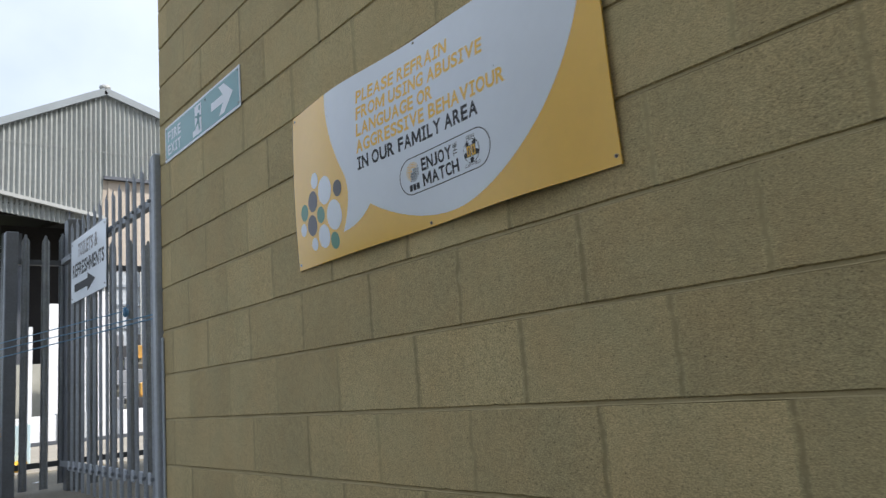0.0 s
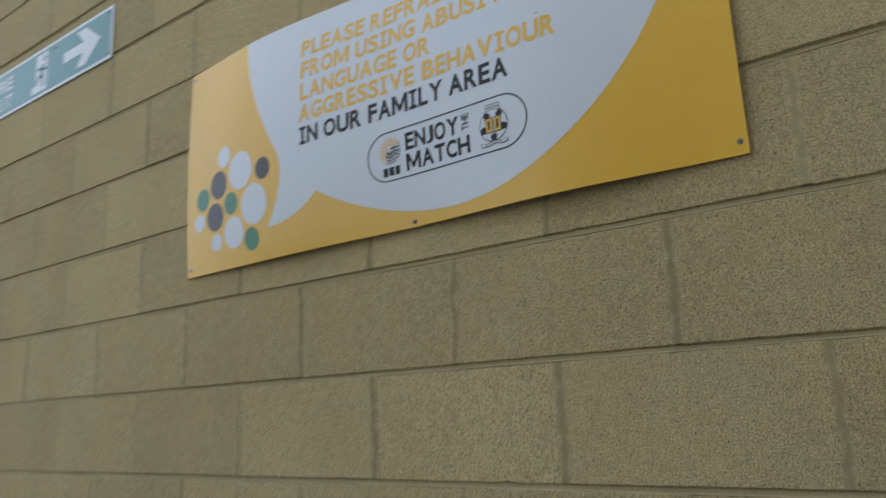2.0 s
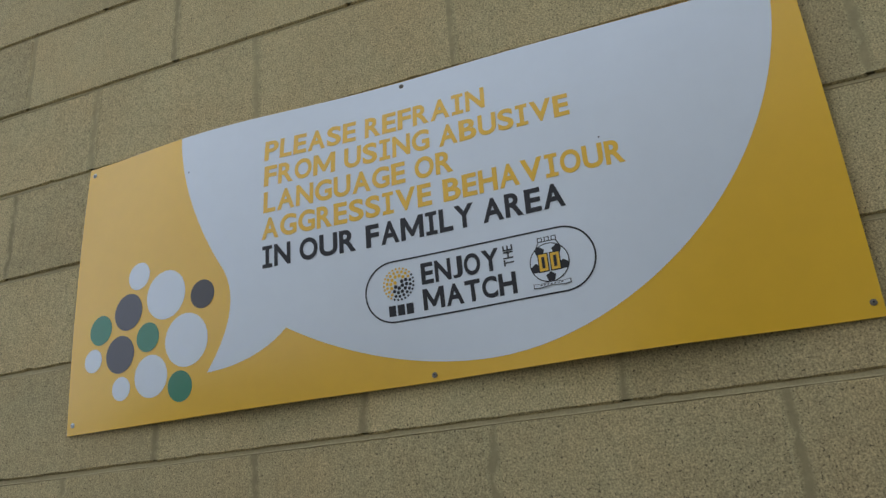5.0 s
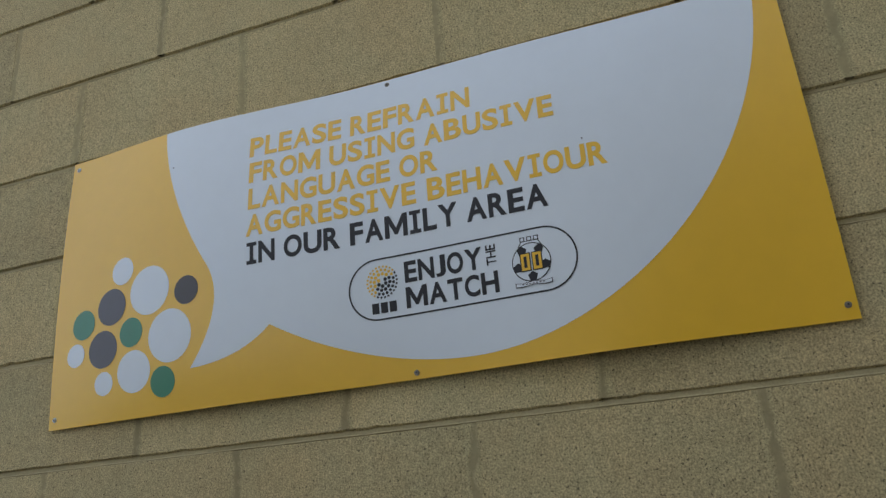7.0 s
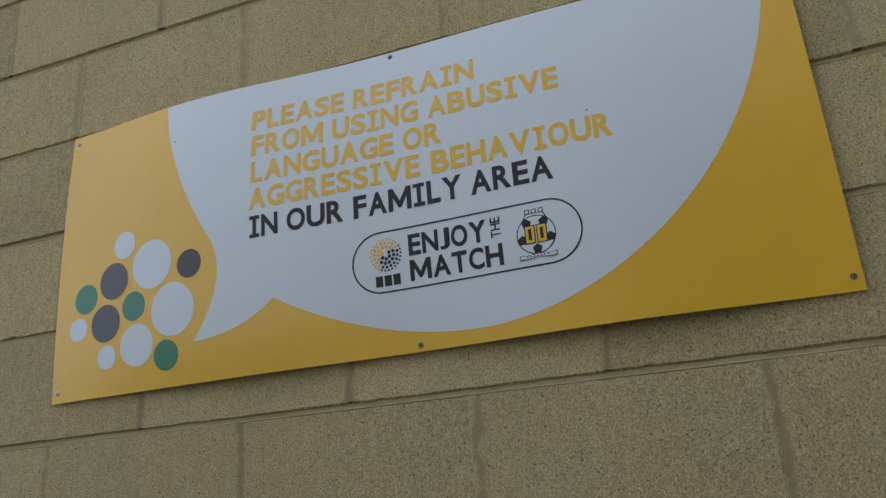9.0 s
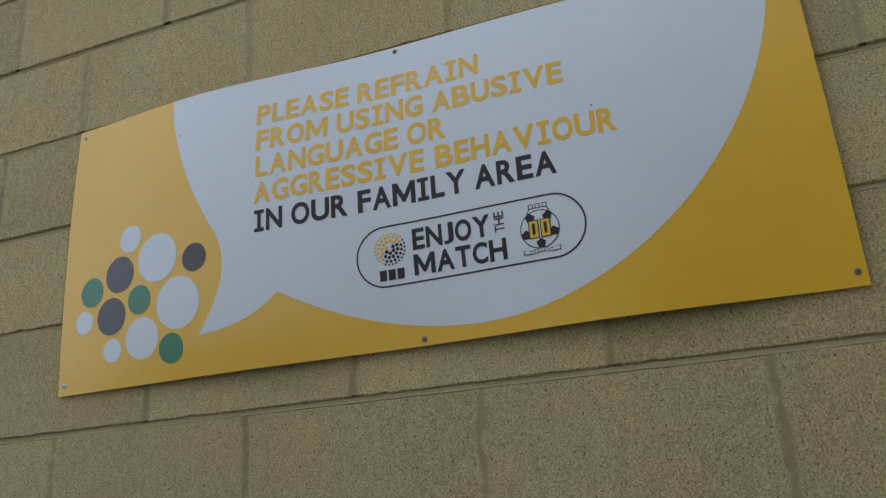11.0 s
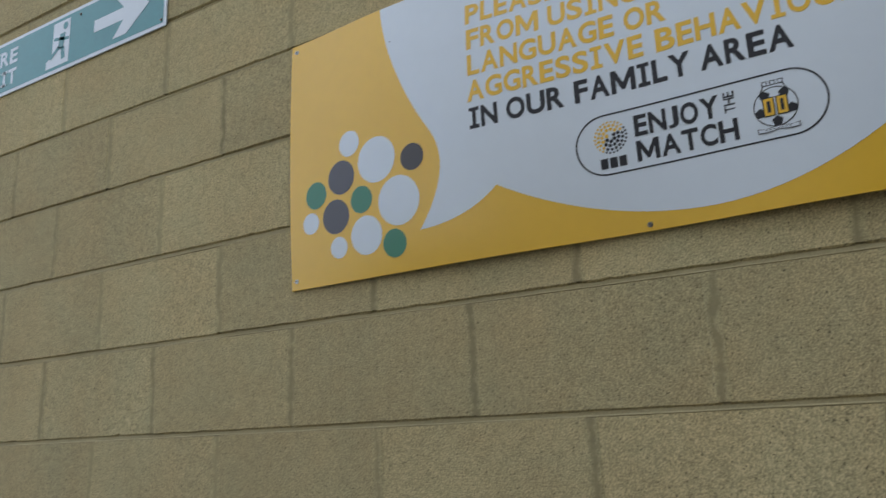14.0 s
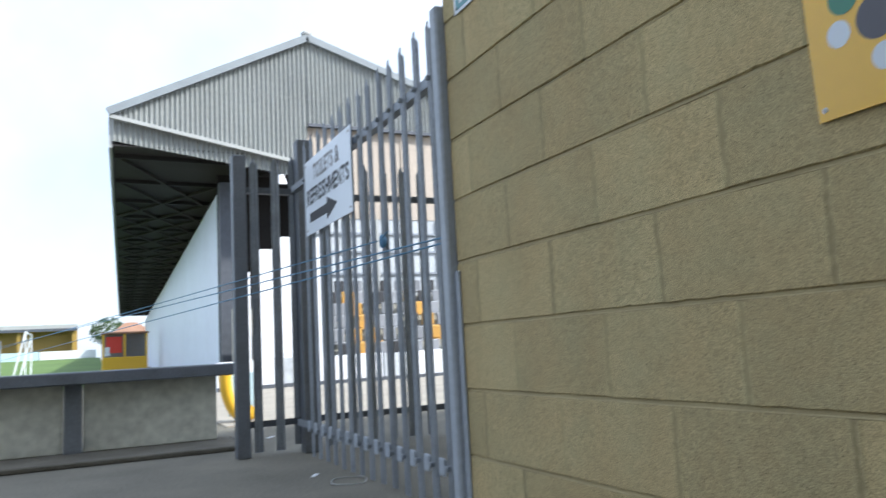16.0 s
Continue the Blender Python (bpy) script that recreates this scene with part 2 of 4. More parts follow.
for z in BEDS:
    bm = bmesh.new()
    rows = []
    for i in range(123):
        y = START + (END - 0.002 - START) * i / 122
        w = [0.0012 * noise.noise(Vector((y * 9.0, z * 7.0, 3.7 * k))) for k in range(4)]
        rows.append([bm.verts.new(p) for p in ((0.0020, y, z - 0.0070 + 0.5 * w[0]), (0.0002 + 0.4 * w[3], y, z - 0.0048 + 0.8 * w[1]), (0.0040 + 0.5 * w[2], y, z - 0.0024 + 0.8 * w[1]), (0.0062, y, z + 0.0058))])
    for a, b in zip(rows, rows[1:]):
        for k in range(3):
            bm.faces.new((a[k], b[k], b[k + 1], a[k + 1]))
    part("bed_joint", bm, MORTAR, wall)

# plain unseen walls added behind the camera to shape light on wall and signs
west = part("light_blocker_west", boxed(-9.3, -9.0, -9.0, 3.2, 0.0, 9.0), CONCRETE)
tagged(west, "plain grey unseen wall added to block light from the west", "wall", kind="structure")
south = part("light_blocker_south", boxed(-9.0, 0.005, -5.2, -5.0, 0.0, 8.0), CONCRETE)
tagged(south, "plain grey unseen wall added to block light from the south", "wall", kind="structure")

# ---- printed signs ----
def bow(s, z):
    """How far the large sign stands off the wall: pinned by its screws, it bellies out between them."""
    u, v = s / SW, z / SH
    e, g, d, h = 4 * u * (1 - u), 4 * v * (1 - v), 2 * u - 1, 2 * v - 1
    return 0.006 + e * (0.0040 - 0.0025 * h - 0.0106 * d) + 0.008 * g + e * g * (0.016 - 0.0065 * d) + math.sin(2 * math.pi * u) ** 2 * (0.0120 + 0.0020 * d - 0.0150 * d * h)


def level(depth):
    """A panel that lies flat, its face so far off the wall."""
    return lambda s, z: depth


# advance widths of a squarish sans, the letter alone
WIDE = dict(zip("ABCEFGHIJLMNOPRSTUVYXK&D", (86, 80, 72, 65, 63, 82, 82, 56, 52, 61, 106, 84, 83, 70, 74, 70, 74, 81, 92, 88, 86, 80, 84, 82)))


def glyph(char, heavy):
    """Outline of one letter of the built-in font, fitted into a unit square: points and faces."""
    curve = bpy.data.curves.new("glyph", "FONT")
    curve.body, curve.offset, curve.resolution_u = char, heavy, 6
    tmp = bpy.data.objects.new("glyph", curve)
    mesh = bpy.data.meshes.new_from_object(tmp)
    co = np.array([v.co[:2] for v in mesh.vertices])
    faces = [tuple(p.vertices) for p in mesh.polygons]
    bpy.data.objects.remove(tmp)
    bpy.data.meshes.remove(mesh)
    co = (co - co.min(0)) / np.ptp(co, axis=0)
    if char == "M":
        co = np.array([(0, 0), (0.20, 0), (0.20, 0.60), (0.44, 0.12), (0.56, 0.12), (0.80, 0.60), (0.80, 0), (1, 0), (1, 1), (0.79, 1), (0.50, 0.42), (0.21, 1), (0, 1)])
        faces = [tuple(range(13))]
    if char == "I":
        co = co * (0.34, 1.0) + (0.33, 0.0)
        for low, high in ((0.0, 0.17), (0.83, 1.0)):
            faces.append(tuple(range(len(co), len(co) + 4)))
            co = np.vstack([co, [(0.04, low), (0.96, low), (0.96, high), (0.04, high)]])
    return co, faces


def lettering(body, s, z, width, height, mat, parent, shape, proud, heavy=0.03, turn=False):
    """One word fitted into a field on a panel: s runs to the right along the panel, z up."""
    advance = [WIDE[ch] for ch in body]
    total = sum(advance) + 8 * (len(body) - 1)
    long, tall = (height, width) if turn else (width, height)
    verts, faces, x = [], [], 0.0
    for ch, w in zip(body, advance):
        co, polys = glyph(ch, heavy)
        faces += [tuple(i + len(verts) for i in f) for f in polys]
        for a, b in co:
            p, q = (x + a * w) / total * long, b * tall
            p, q = (s + width - q, z + p) if turn else (s + p, z + q)
            verts.append((-shape(p, q) - proud, -p, q))
        x += w + 8
    mesh = bpy.data.meshes.new("lettering")
    mesh.from_pydata(verts, [], faces)
    mesh.materials.append(mat)
    ob = new("lettering", mesh)
    ob.parent = parent
    return ob


def laid(bm, shape, proud, cell=0.03):
    """Lays a flat print, drawn in y and z, onto a panel's face."""
    for axis, k in (((0, 1, 0), 1), ((0, 0, 1), 2)):
        low, high = min(v.co[k] for v in bm.verts), max(v.co[k] for v in bm.verts)
        for i in range(math.floor(low / cell) + 1, math.ceil(high / cell)):
            bmesh.ops.bisect_plane(bm, geom=bm.verts[:] + bm.edges[:] + bm.faces[:], plane_co=Vector(axis) * (i * cell), plane_no=axis)
    for v in bm.verts:
        v.co.x = -shape(-v.co.y, v.co.z) - proud
    return bm


def flat(name, points, mat, parent, shape, proud, label=""):
    """A printed shape from outline points (s, z)."""
    bm = bmesh.new()
    bm.faces.new([bm.verts.new((0, -s, z)) for s, z in points])
    return part(name, laid(bm, shape, proud), mat, parent, label, smooth=True)


def oval(s, z, a, b, n=32, start=0.0, end=360.0):
    return [(s + a * math.cos(radians(start + (end - start) * i / n)), z + b * math.sin(radians(start + (end - start) * i / n))) for i in range(n + (end - start < 359))]


def bezier(p0, p1, p2, p3, n=10):
    out = []
    for i in range(1, n + 1):
        t = i / n
        out.append(tuple((1 - t) ** 3 * a + 3 * (1 - t) ** 2 * t * b + 3 * (1 - t) * t * t * c + t ** 3 * d for a, b, c, d in zip(p0, p1, p2, p3)))
    return out


def screw(parent, s, z, proud, r=0.0052, mat=None):
    mat = mat or SCREW
    bm = bmesh.new()
    for r0, r1, x0, depth in ((r, r * 0.92, 0.0006, 0.0012), (r * 0.62, r * 0.55, 0.0019, 0.0022)):
        bmesh.ops.create_cone(bm, cap_ends=True, segments=14, radius1=r0, radius2=r1, depth=depth, matrix=Matrix.Translation((-proud - x0, -s, z)) @ Matrix.Rotation(radians(-90), 4, "Y"))
    box(bm, -proud - 0.0034, -proud - 0.0029, -s - r * 0.45, -s + r * 0.45, z - 0.0008, z + 0.0008)
    box(bm, -proud, 0.0, -s - r * 0.35, -s + r * 0.35, z - r * 0.35, z + r * 0.35)
    head = part("screw", bm, mat, parent)
    # charcoal disc on the head paints the shade of its drive hole
    pit = bmesh.new()
    bmesh.ops.create_cone(pit, cap_ends=True, segments=8, radius1=r * 0.3, radius2=r * 0.3, depth=0.0004, matrix=Matrix.Translation((-proud - 0.0033, -s, z)) @ Matrix.Rotation(radians(-90), 4, "Y"))
    part("recess_shade", pit, CHARCOAL, head)


# the behaviour sign, a thin composite sheet bowed between its screws
SW, SH = 1.493, 0.598
sign = thing("wall_sign", "large bowed gold sign with white speech bubble, screwed to blockwork", "sign", (0, -0.008, 1.075))
bm = bmesh.new()
NS, NZ = 60, 24
sheets = [[[bm.verts.new((deep - bow(SW * i / NS, SH * j / NZ), -SW * i / NS, SH * j / NZ)) for j in range(NZ + 1)] for i in range(NS + 1)] for deep in (0.0, 0.0035)]
for g in sheets:
    for i in range(NS):
        for j in range(NZ):
            bm.faces.new((g[i][j], g[i + 1][j], g[i + 1][j + 1], g[i][j + 1]))
border = [(i, 0) for i in range(NS)] + [(NS, j) for j in range(NZ)] + [(i, NZ) for i in range(NS, 0, -1)] + [(0, j) for j in range(NZ, 0, -1)]
for (i, j), (k, m) in zip(border, border[1:] + border[:1]):
    bm.faces.new((sheets[0][i][j], sheets[0][k][m], sheets[1][k][m], sheets[1][i][j]))
panel = part("panel", bm, GOLD, sign, "gold printed panel with pale cut edges", smooth=True)
panel.data.set_sharp_from_angle(angle=radians(40))
bubble = [(0.2725, SH - 0.0006)] + bezier((0.2725, SH - 0.0006), (0.285, 0.490), (0.338, 0.365), (0.400, 0.270), 16)
bubble += bezier((0.400, 0.270), (0.432, 0.215), (0.418, 0.150), (0.357, 0.077), 14)
bubble += bezier((0.357, 0.077), (0.420, 0.078), (0.485, 0.092), (0.534, 0.134), 12)
bubble += bezier((0.534, 0.134), (0.650, 0.066), (0.790, 0.0245), (0.920, 0.024), 18)
bubble += bezier((0.920, 0.024), (1.190, 0.024), (1.420, 0.260), (1.456, 0.560), 30)
bubble += [(1.4575, SH - 0.0006)]
speech_bubble = flat("speech_bubble", bubble, WHITE_PRINT, sign, bow, 0.0005, label="white speech bubble")
for s, z, d, mat in (
    (0.185, 0.300, 0.058, WHITE_PRINT), (0.259, 0.246, 0.100, WHITE_PRINT), (0.351, 0.230, 0.057, UMBER_PRINT), (0.159, 0.229, 0.076, GREY_PRINT),
    (0.083, 0.204, 0.062, GREEN_PRINT), (0.213, 0.168, 0.059, GREEN_PRINT), (0.139, 0.145, 0.076, GREY_PRINT), (0.065, 0.143, 0.048, WHITE_PRINT),
    (0.310, 0.147, 0.104, WHITE_PRINT), (0.220, 0.090, 0.083, WHITE_PRINT), (0.143, 0.076, 0.047, WHITE_PRINT), (0.291, 0.061, 0.059, GREEN_PRINT)):
    flat("dot", oval(s, z, d / 2, d / 2), mat, sign, bow, 0.0006)
for body, s, end, z, h, mat in (
    ("PLEASE", 0.487, 0.686, 0.4845, 0.0455, GOLD), ("REFRAIN", 0.705, 0.950, 0.4835, 0.0455, GOLD),
    ("FROM", 0.489, 0.643, 0.4255, 0.0455, GOLD), ("USING", 0.662, 0.838, 0.4255, 0.0455, GOLD), ("ABUSIVE", 0.857, 1.101, 0.4235, 0.0445, GOLD),
    ("LANGUAGE", 0.490, 0.787, 0.3675, 0.0450, GOLD), ("OR", 0.806, 0.881, 0.3675, 0.0450, GOLD),
    ("AGGRESSIVE", 0.487, 0.836, 0.3115, 0.0445, GOLD), ("BEHAVIOUR", 0.858, 1.180, 0.3105, 0.0445, GOLD),
    ("IN", 0.488, 0.549, 0.2540, 0.0440, CHARCOAL), ("OUR", 0.568, 0.683, 0.2540, 0.0440, CHARCOAL), ("FAMILY", 0.703, 0.912, 0.2540, 0.0440, CHARCOAL), ("AREA", 0.928, 1.073, 0.2540, 0.0440, CHARCOAL),
    ("ENJOY", 0.804, 0.948, 0.1670, 0.0385, CHARCOAL), ("MATCH", 0.8035, 0.973, 0.1215, 0.0375, CHARCOAL)):
    lettering(body, s, z, end - s, h, mat, speech_bubble, bow, 0.0010)
lettering("THE", 0.9555, 0.170, 0.0175, 0.0360, CHARCOAL, speech_bubble, bow, 0.0010, heavy=0.01, turn=True)
# the lozenge round the slogan, a thin dark outline
bm = bmesh.new()
R0, CL, CR, CZ = 0.0560, 0.7510, 1.0540, 0.1645


def lozenge(r):
    ends = [(CL + r * math.cos(radians(a)), CZ + r * math.sin(radians(a))) for a in range(90, 271, 6)]
    return ends + [(CR + r * math.cos(radians(a)), CZ + r * math.sin(radians(a))) for a in range(-90, 91, 6)]


outer, inner = [[bm.verts.new((0, -s, z)) for s, z in lozenge(r)] for r in (R0, R0 - 0.0029)]
for i in range(len(outer)):
    j = (i + 1) % len(outer)
    bm.faces.new((outer[i], outer[j], inner[j], inner[i]))
part("lozenge_outline", laid(bm, bow, 0.0010), CHARCOAL, sign)


def dotted_ball(mat, keep, name):
    """Rows of small dots that swell towards the middle of a round emblem."""
    bm = bmesh.new()
    for ring, (r, n, d) in enumerate(((0.0283, 26, 0.0042), (0.0222, 18, 0.0058), (0.0150, 12, 0.0068), (0.0075, 6, 0.0072))):
        for i in range(n):
            a = 2 * math.pi * i / n + ring * 0.2
            s, z = r * math.cos(a), r * math.sin(a)
            if keep(s, z):
                bm.faces.new([bm.verts.new((0, -(0.7605 + s + d / 2 * math.cos(k * math.pi / 4)), 0.1765 + z + d / 2 * math.sin(k * math.pi / 4))) for k in range(8)])
    part(name, laid(bm, bow, 0.0010), mat, sign)


def swirl(s, z):
    """The gold part of the ball: its upper half and a limb down one side."""
    return z > 0.45 * s + 0.002 or s < -0.012


dotted_ball(GOLD, lambda s, z: swirl(s, z) and not (abs(s - 0.002) < 0.006 and abs(z - 0.003) < 0.006), "emblem_dots")
dotted_ball(CHARCOAL, lambda s, z: not swirl(s, z), "emblem_dots")
for k in range(3):
    s = 0.738 + 0.0167 * k
    flat("emblem_bar", [(s, 0.1205), (s + 0.0135, 0.1205), (s + 0.0135, 0.1395), (s, 0.1395)], CHARCOAL, sign, bow, 0.0010)
# round club emblem as plain shapes
ES, EZ = 1.0325, 0.1625
emblem_ring = flat("emblem_ring", oval(ES, EZ, 0.0335, 0.0335), CHARCOAL, sign, bow, 0.0009)
flat("emblem_disc", oval(ES, EZ, 0.0317, 0.0317), WHITE_PRINT, emblem_ring, bow, 0.0012)
for k in range(5):
    a = radians(54 + 72 * k)
    c = (ES + 0.0245 * math.cos(a), EZ + 0.0245 * math.sin(a))
    flat("emblem_patch", [(c[0] + 0.0088 * math.cos(a + radians(36 + 72 * i)), c[1] + 0.0088 * math.sin(a + radians(36 + 72 * i))) for i in range(5)], CHARCOAL, emblem_ring, bow, 0.0015)
for s in (-0.0190, 0.0010):
    for inset, mat, up in ((0.0, CHARCOAL, 0.0018), (0.0018, GOLD, 0.0021), (0.0064, CHARCOAL, 0.0024)):
        flat("emblem_block", [(ES + s + inset, EZ - 0.0155 + inset), (ES + s + 0.018 - inset, EZ - 0.0155 + inset), (ES + s + 0.018 - inset, EZ + 0.0165 - inset), (ES + s + inset, EZ + 0.0165 - inset)], mat, emblem_ring, bow, up)
flat("emblem_shoulder", [(ES - 0.0215, EZ + 0.0255), (ES - 0.0150, EZ + 0.0375), (ES + 0.0150, EZ + 0.0375), (ES + 0.0215, EZ + 0.0255)], CHARCOAL, sign, bow, 0.0006)
flat("emblem_shoulder", [(ES - 0.0190, EZ + 0.0262), (ES - 0.0139, EZ + 0.0360), (ES + 0.0139, EZ + 0.0360), (ES + 0.0190, EZ + 0.0262)], WHITE_PRINT, sign, bow, 0.0008)
for k in range(3):
    s = ES - 0.0160 + 0.0118 * k
    for inset, mat, up in ((0.0, CHARCOAL, 0.0009), (0.0016, WHITE_PRINT, 0.0012)):
        flat("emblem_tower", [(s + inset, EZ + 0.0360 + inset), (s + 0.0085 - inset, EZ + 0.0360 + inset), (s + 0.0085 - inset, EZ + 0.0445 - inset), (s + inset, EZ + 0.0445 - inset)], mat, sign, bow, up)
scroll = [(-0.0315, -0.0405), (-0.0195, -0.0415), (0.0, -0.0385), (0.0195, -0.0415), (0.0315, -0.0405), (0.0315, -0.0325), (0.0195, -0.0345), (0.0, -0.0320), (-0.0195, -0.0345), (-0.0315, -0.0325)]
flat("emblem_scroll", [(ES + a, EZ + b) for a, b in scroll], GREY_PRINT, sign, bow, 0.0016)
flat("emblem_scroll", [(ES + a * 0.95, EZ - 0.0366 + (b + 0.0366) * 0.66) for a, b in scroll], WHITE_PRINT, sign, bow, 0.0019)
for k in range(7):
    flat("emblem_bar", [(ES - 0.020 + 0.0058 * k, EZ - 0.0375), (ES - 0.0165 + 0.0058 * k, EZ - 0.0375), (ES - 0.0165 + 0.0058 * k, EZ - 0.0357), (ES - 0.020 + 0.0058 * k, EZ - 0.0357)], GREY_PRINT, sign, bow, 0.0022)
for s, z in ((0.016, 0.580), (0.015, 0.020), (0.782, 0.586), (0.809, 0.011), (SW - 0.013, 0.022), (SW - 0.014, 0.580)):
    screw(sign, s, z, bow(s, z), mat=WHITE_PRINT if s < 0.1 else SCREW)
for s, z in ((0.303, 0.505), (1.143, 0.366)):
    flat("speck", oval(s, z, 0.0018, 0.0018, 8), GREY_PRINT, sign, bow, 0.0010)

# the fire exit sign
EW, EH = 0.945, 0.195
exit_sign = thing("fire_exit_sign", "long teal fire exit sign with white lettering and arrow", "sign", (0, 1.397, 1.889))
part("panel", boxed(-0.006, -0.002, -EW, 0, 0, EH, bevel=0.0008), WHITE_PRINT, exit_sign, "white panel showing as a border")
flat("field", [(0.012, 0.012), (EW - 0.012, 0.012), (EW - 0.012, EH - 0.012), (0.012, EH - 0.012)], TEAL, exit_sign, level(0.006), 0.0006, label="teal field")
lettering("FIRE", 0.045, 0.104, 0.185, 0.055, WHITE_PRINT, exit_sign, level(0.006), 0.0014)
lettering("EXIT", 0.045, 0.030, 0.185, 0.055, WHITE_PRINT, exit_sign, level(0.006), 0.0014)
flat("door_symbol", [(0.392, 0.022), (0.505, 0.022), (0.505, 0.172), (0.420, 0.172), (0.420, 0.062), (0.392, 0.048)], WHITE_PRINT, exit_sign, level(0.006), 0.0012, label="white doorway symbol")
flat("symbol_bar", [(0.448, 0.075), (0.476, 0.075), (0.484, 0.128), (0.456, 0.128)], TEAL, exit_sign, level(0.006), 0.0018)
flat("symbol_bar", [(0.405, 0.056), (0.418, 0.050), (0.462, 0.080), (0.452, 0.090)], TEAL, exit_sign, level(0.006), 0.0018)
flat("symbol_bar", [(0.470, 0.038), (0.488, 0.040), (0.480, 0.082), (0.464, 0.082)], TEAL, exit_sign, level(0.006), 0.0018)
flat("symbol_bar", [(0.424, 0.112), (0.500, 0.098), (0.504, 0.108), (0.428, 0.122)], TEAL, exit_sign, level(0.006), 0.0018)
flat("symbol_dot", oval(0.482, 0.150, 0.012, 0.013, 12), TEAL, exit_sign, level(0.006), 0.0018)
flat("arrow", [(0.625, 0.078), (0.760, 0.078), (0.715, 0.028), (0.775, 0.028), (0.872, 0.098), (0.775, 0.168), (0.715, 0.168), (0.760, 0.118), (0.625, 0.118)], WHITE_PRINT, exit_sign, level(0.006), 0.0014, label="white arrow")
for s, z in ((0.02, 0.02), (EW - 0.02, 0.022), (EW - 0.02, EH - 0.022), (0.02, EH - 0.02), (0.555, 0.165)):
    screw(exit_sign, s, z, 0.0066, 0.005)


# ---- palisade fences ----
def pale_mesh(height):
    """One palisade pale: W-section sheet, 68 mm wide, with a pointed head. Width along y, ribs towards -x."""
    prof = [(-0.031, 0.0), (-0.026, -0.001), (-0.017, -0.009), (-0.006, -0.004), (0.006, -0.004), (0.017, -0.009), (0.026, -0.001), (0.031, 0.0)]
    tops = [-0.075, -0.062, -0.045, -0.012, -0.012, -0.045, -0.062, -0.075]
    bm = bmesh.new()
    rows = []
    for dx in (0.0, 0.003):
        rows.append([(bm.verts.new((d + dx, w, 0.0)), bm.verts.new((d + dx, w, height + t))) for (w, d), t in zip(prof, tops)])
    for row in rows:
        for a, b in zip(row, row[1:]):
            bm.faces.new((a[0], b[0], b[1], a[1]))
    for a, b, c, d in zip(rows[0], rows[0][1:], rows[1], rows[1][1:]):
        bm.faces.new((a[1], b[1], d[1], c[1]))
    for i in (0, -1):
        bm.faces.new((rows[0][i][0], rows[0][i][1], rows[1][i][1], rows[1][i][0]))
    bmesh.ops.recalc_face_normals(bm, faces=bm.faces)
    mesh = bpy.data.meshes.new("pale")
    bm.to_mesh(mesh)
    bm.free()
    mesh.materials.append(ZINC)
    return mesh


PALE = pale_mesh(2.12)


def pale(parent, x, y, z, rz, lean=0.0):
    ob = new("pale", PALE)
    ob.parent = parent
    ob.matrix_basis = pose(x, y, z, lean, 0, rz)
    return ob


def angle_rail(name, parent, p, q, mat, flip=1):
    """An angle-section rail 45 x 45 x 6 mm from p to q, horizontal."""
    p, q = Vector(p), Vector(q)
    along = (q - p).normalized()
    side = Vector((along.y, -along.x, 0)) * flip
    bm = bmesh.new()
    shape = [(0, 0), (0.045, 0), (0.045, 0.006), (0.006, 0.006), (0.006, 0.045), (0, 0.045)]
    ends = [[bm.verts.new(c + side * a + Vector((0, 0, b - 0.02))) for a, b in shape] for c in (p, q)]
    for i in range(6):
        bm.faces.new((ends[0][i], ends[0][(i + 1) % 6], ends[1][(i + 1) % 6], ends[1][i]))
    for e in ends:
        bm.faces.new(e)
    return part(name, bm, mat, parent)


fence = thing("palisade_fence", "grey galvanised steel palisade fence in line with the block wall", "fence", group="palisade fences")
rng = random.Random(4)
for i in range(15):
    pale(fence, 0.155, 1.80 + 0.158 * i, 0.03 + rng.uniform(-0.008, 0.008), rng.uniform(-2, 2), rng.uniform(-0.25, 0.25))
top_rail = angle_rail("rail", fence, (0.158, 1.60, 1.865), (0.158, 4.42, 1.885), ZINC)
bottom_rail = angle_rail("rail", fence, (0.158, 1.60, 0.20), (0.158, 4.42, 0.225), ZINC)
for i in range(16):
    y = 1.72 + 0.158 * i
    z = 0.200 + 0.0085 * (y - 1.6)
    part("rail_clip", boxed(0.146, 0.156, y - 0.030, y + 0.030, z - 0.038, z + 0.036, bevel=0.006), GUARD, bottom_rail, "pale steel clip on the bottom rail")
for i in range(15):
    y = 1.80 + 0.158 * i
    for z in (0.205, 1.87):
        part("bolt", boxed(0.128, 0.150, y - 0.010, y + 0.010, z - 0.010, z + 0.010, bevel=0.003), ZINC, top_rail if z > 1 else bottom_rail)
part("wall_post", boxed(-0.032, 0.06, 1.506, 1.562, 0.0, 1.98, bevel=0.008), GUARD, fence, "grey steel post bolted to the wall's end")
part("corner_guard", boxed(-0.009, -0.001, 1.474, 1.505, 0.0, 0.97, bevel=0.002), GUARD, fence, "pale steel guard over the wall's corner")

back = thing("palisade_fence", "weathered palisade fence with dark rails, standing across the yard", "fence", group="palisade fences")
for i in range(16):
    x = 0.45 + 0.158 * i
    pale(back, x, 4.535, 0.03 + rng.uniform(-0.01, 0.01), -90 + rng.uniform(-2, 2))
angle_rail("rail", back, (0.30, 4.545, 1.875), (2.9, 4.545, 1.875), DARK_STEEL, -1)
angle_rail("rail", back, (0.30, 4.545, 0.225), (2.9, 4.545, 0.225), DARK_STEEL, -1)
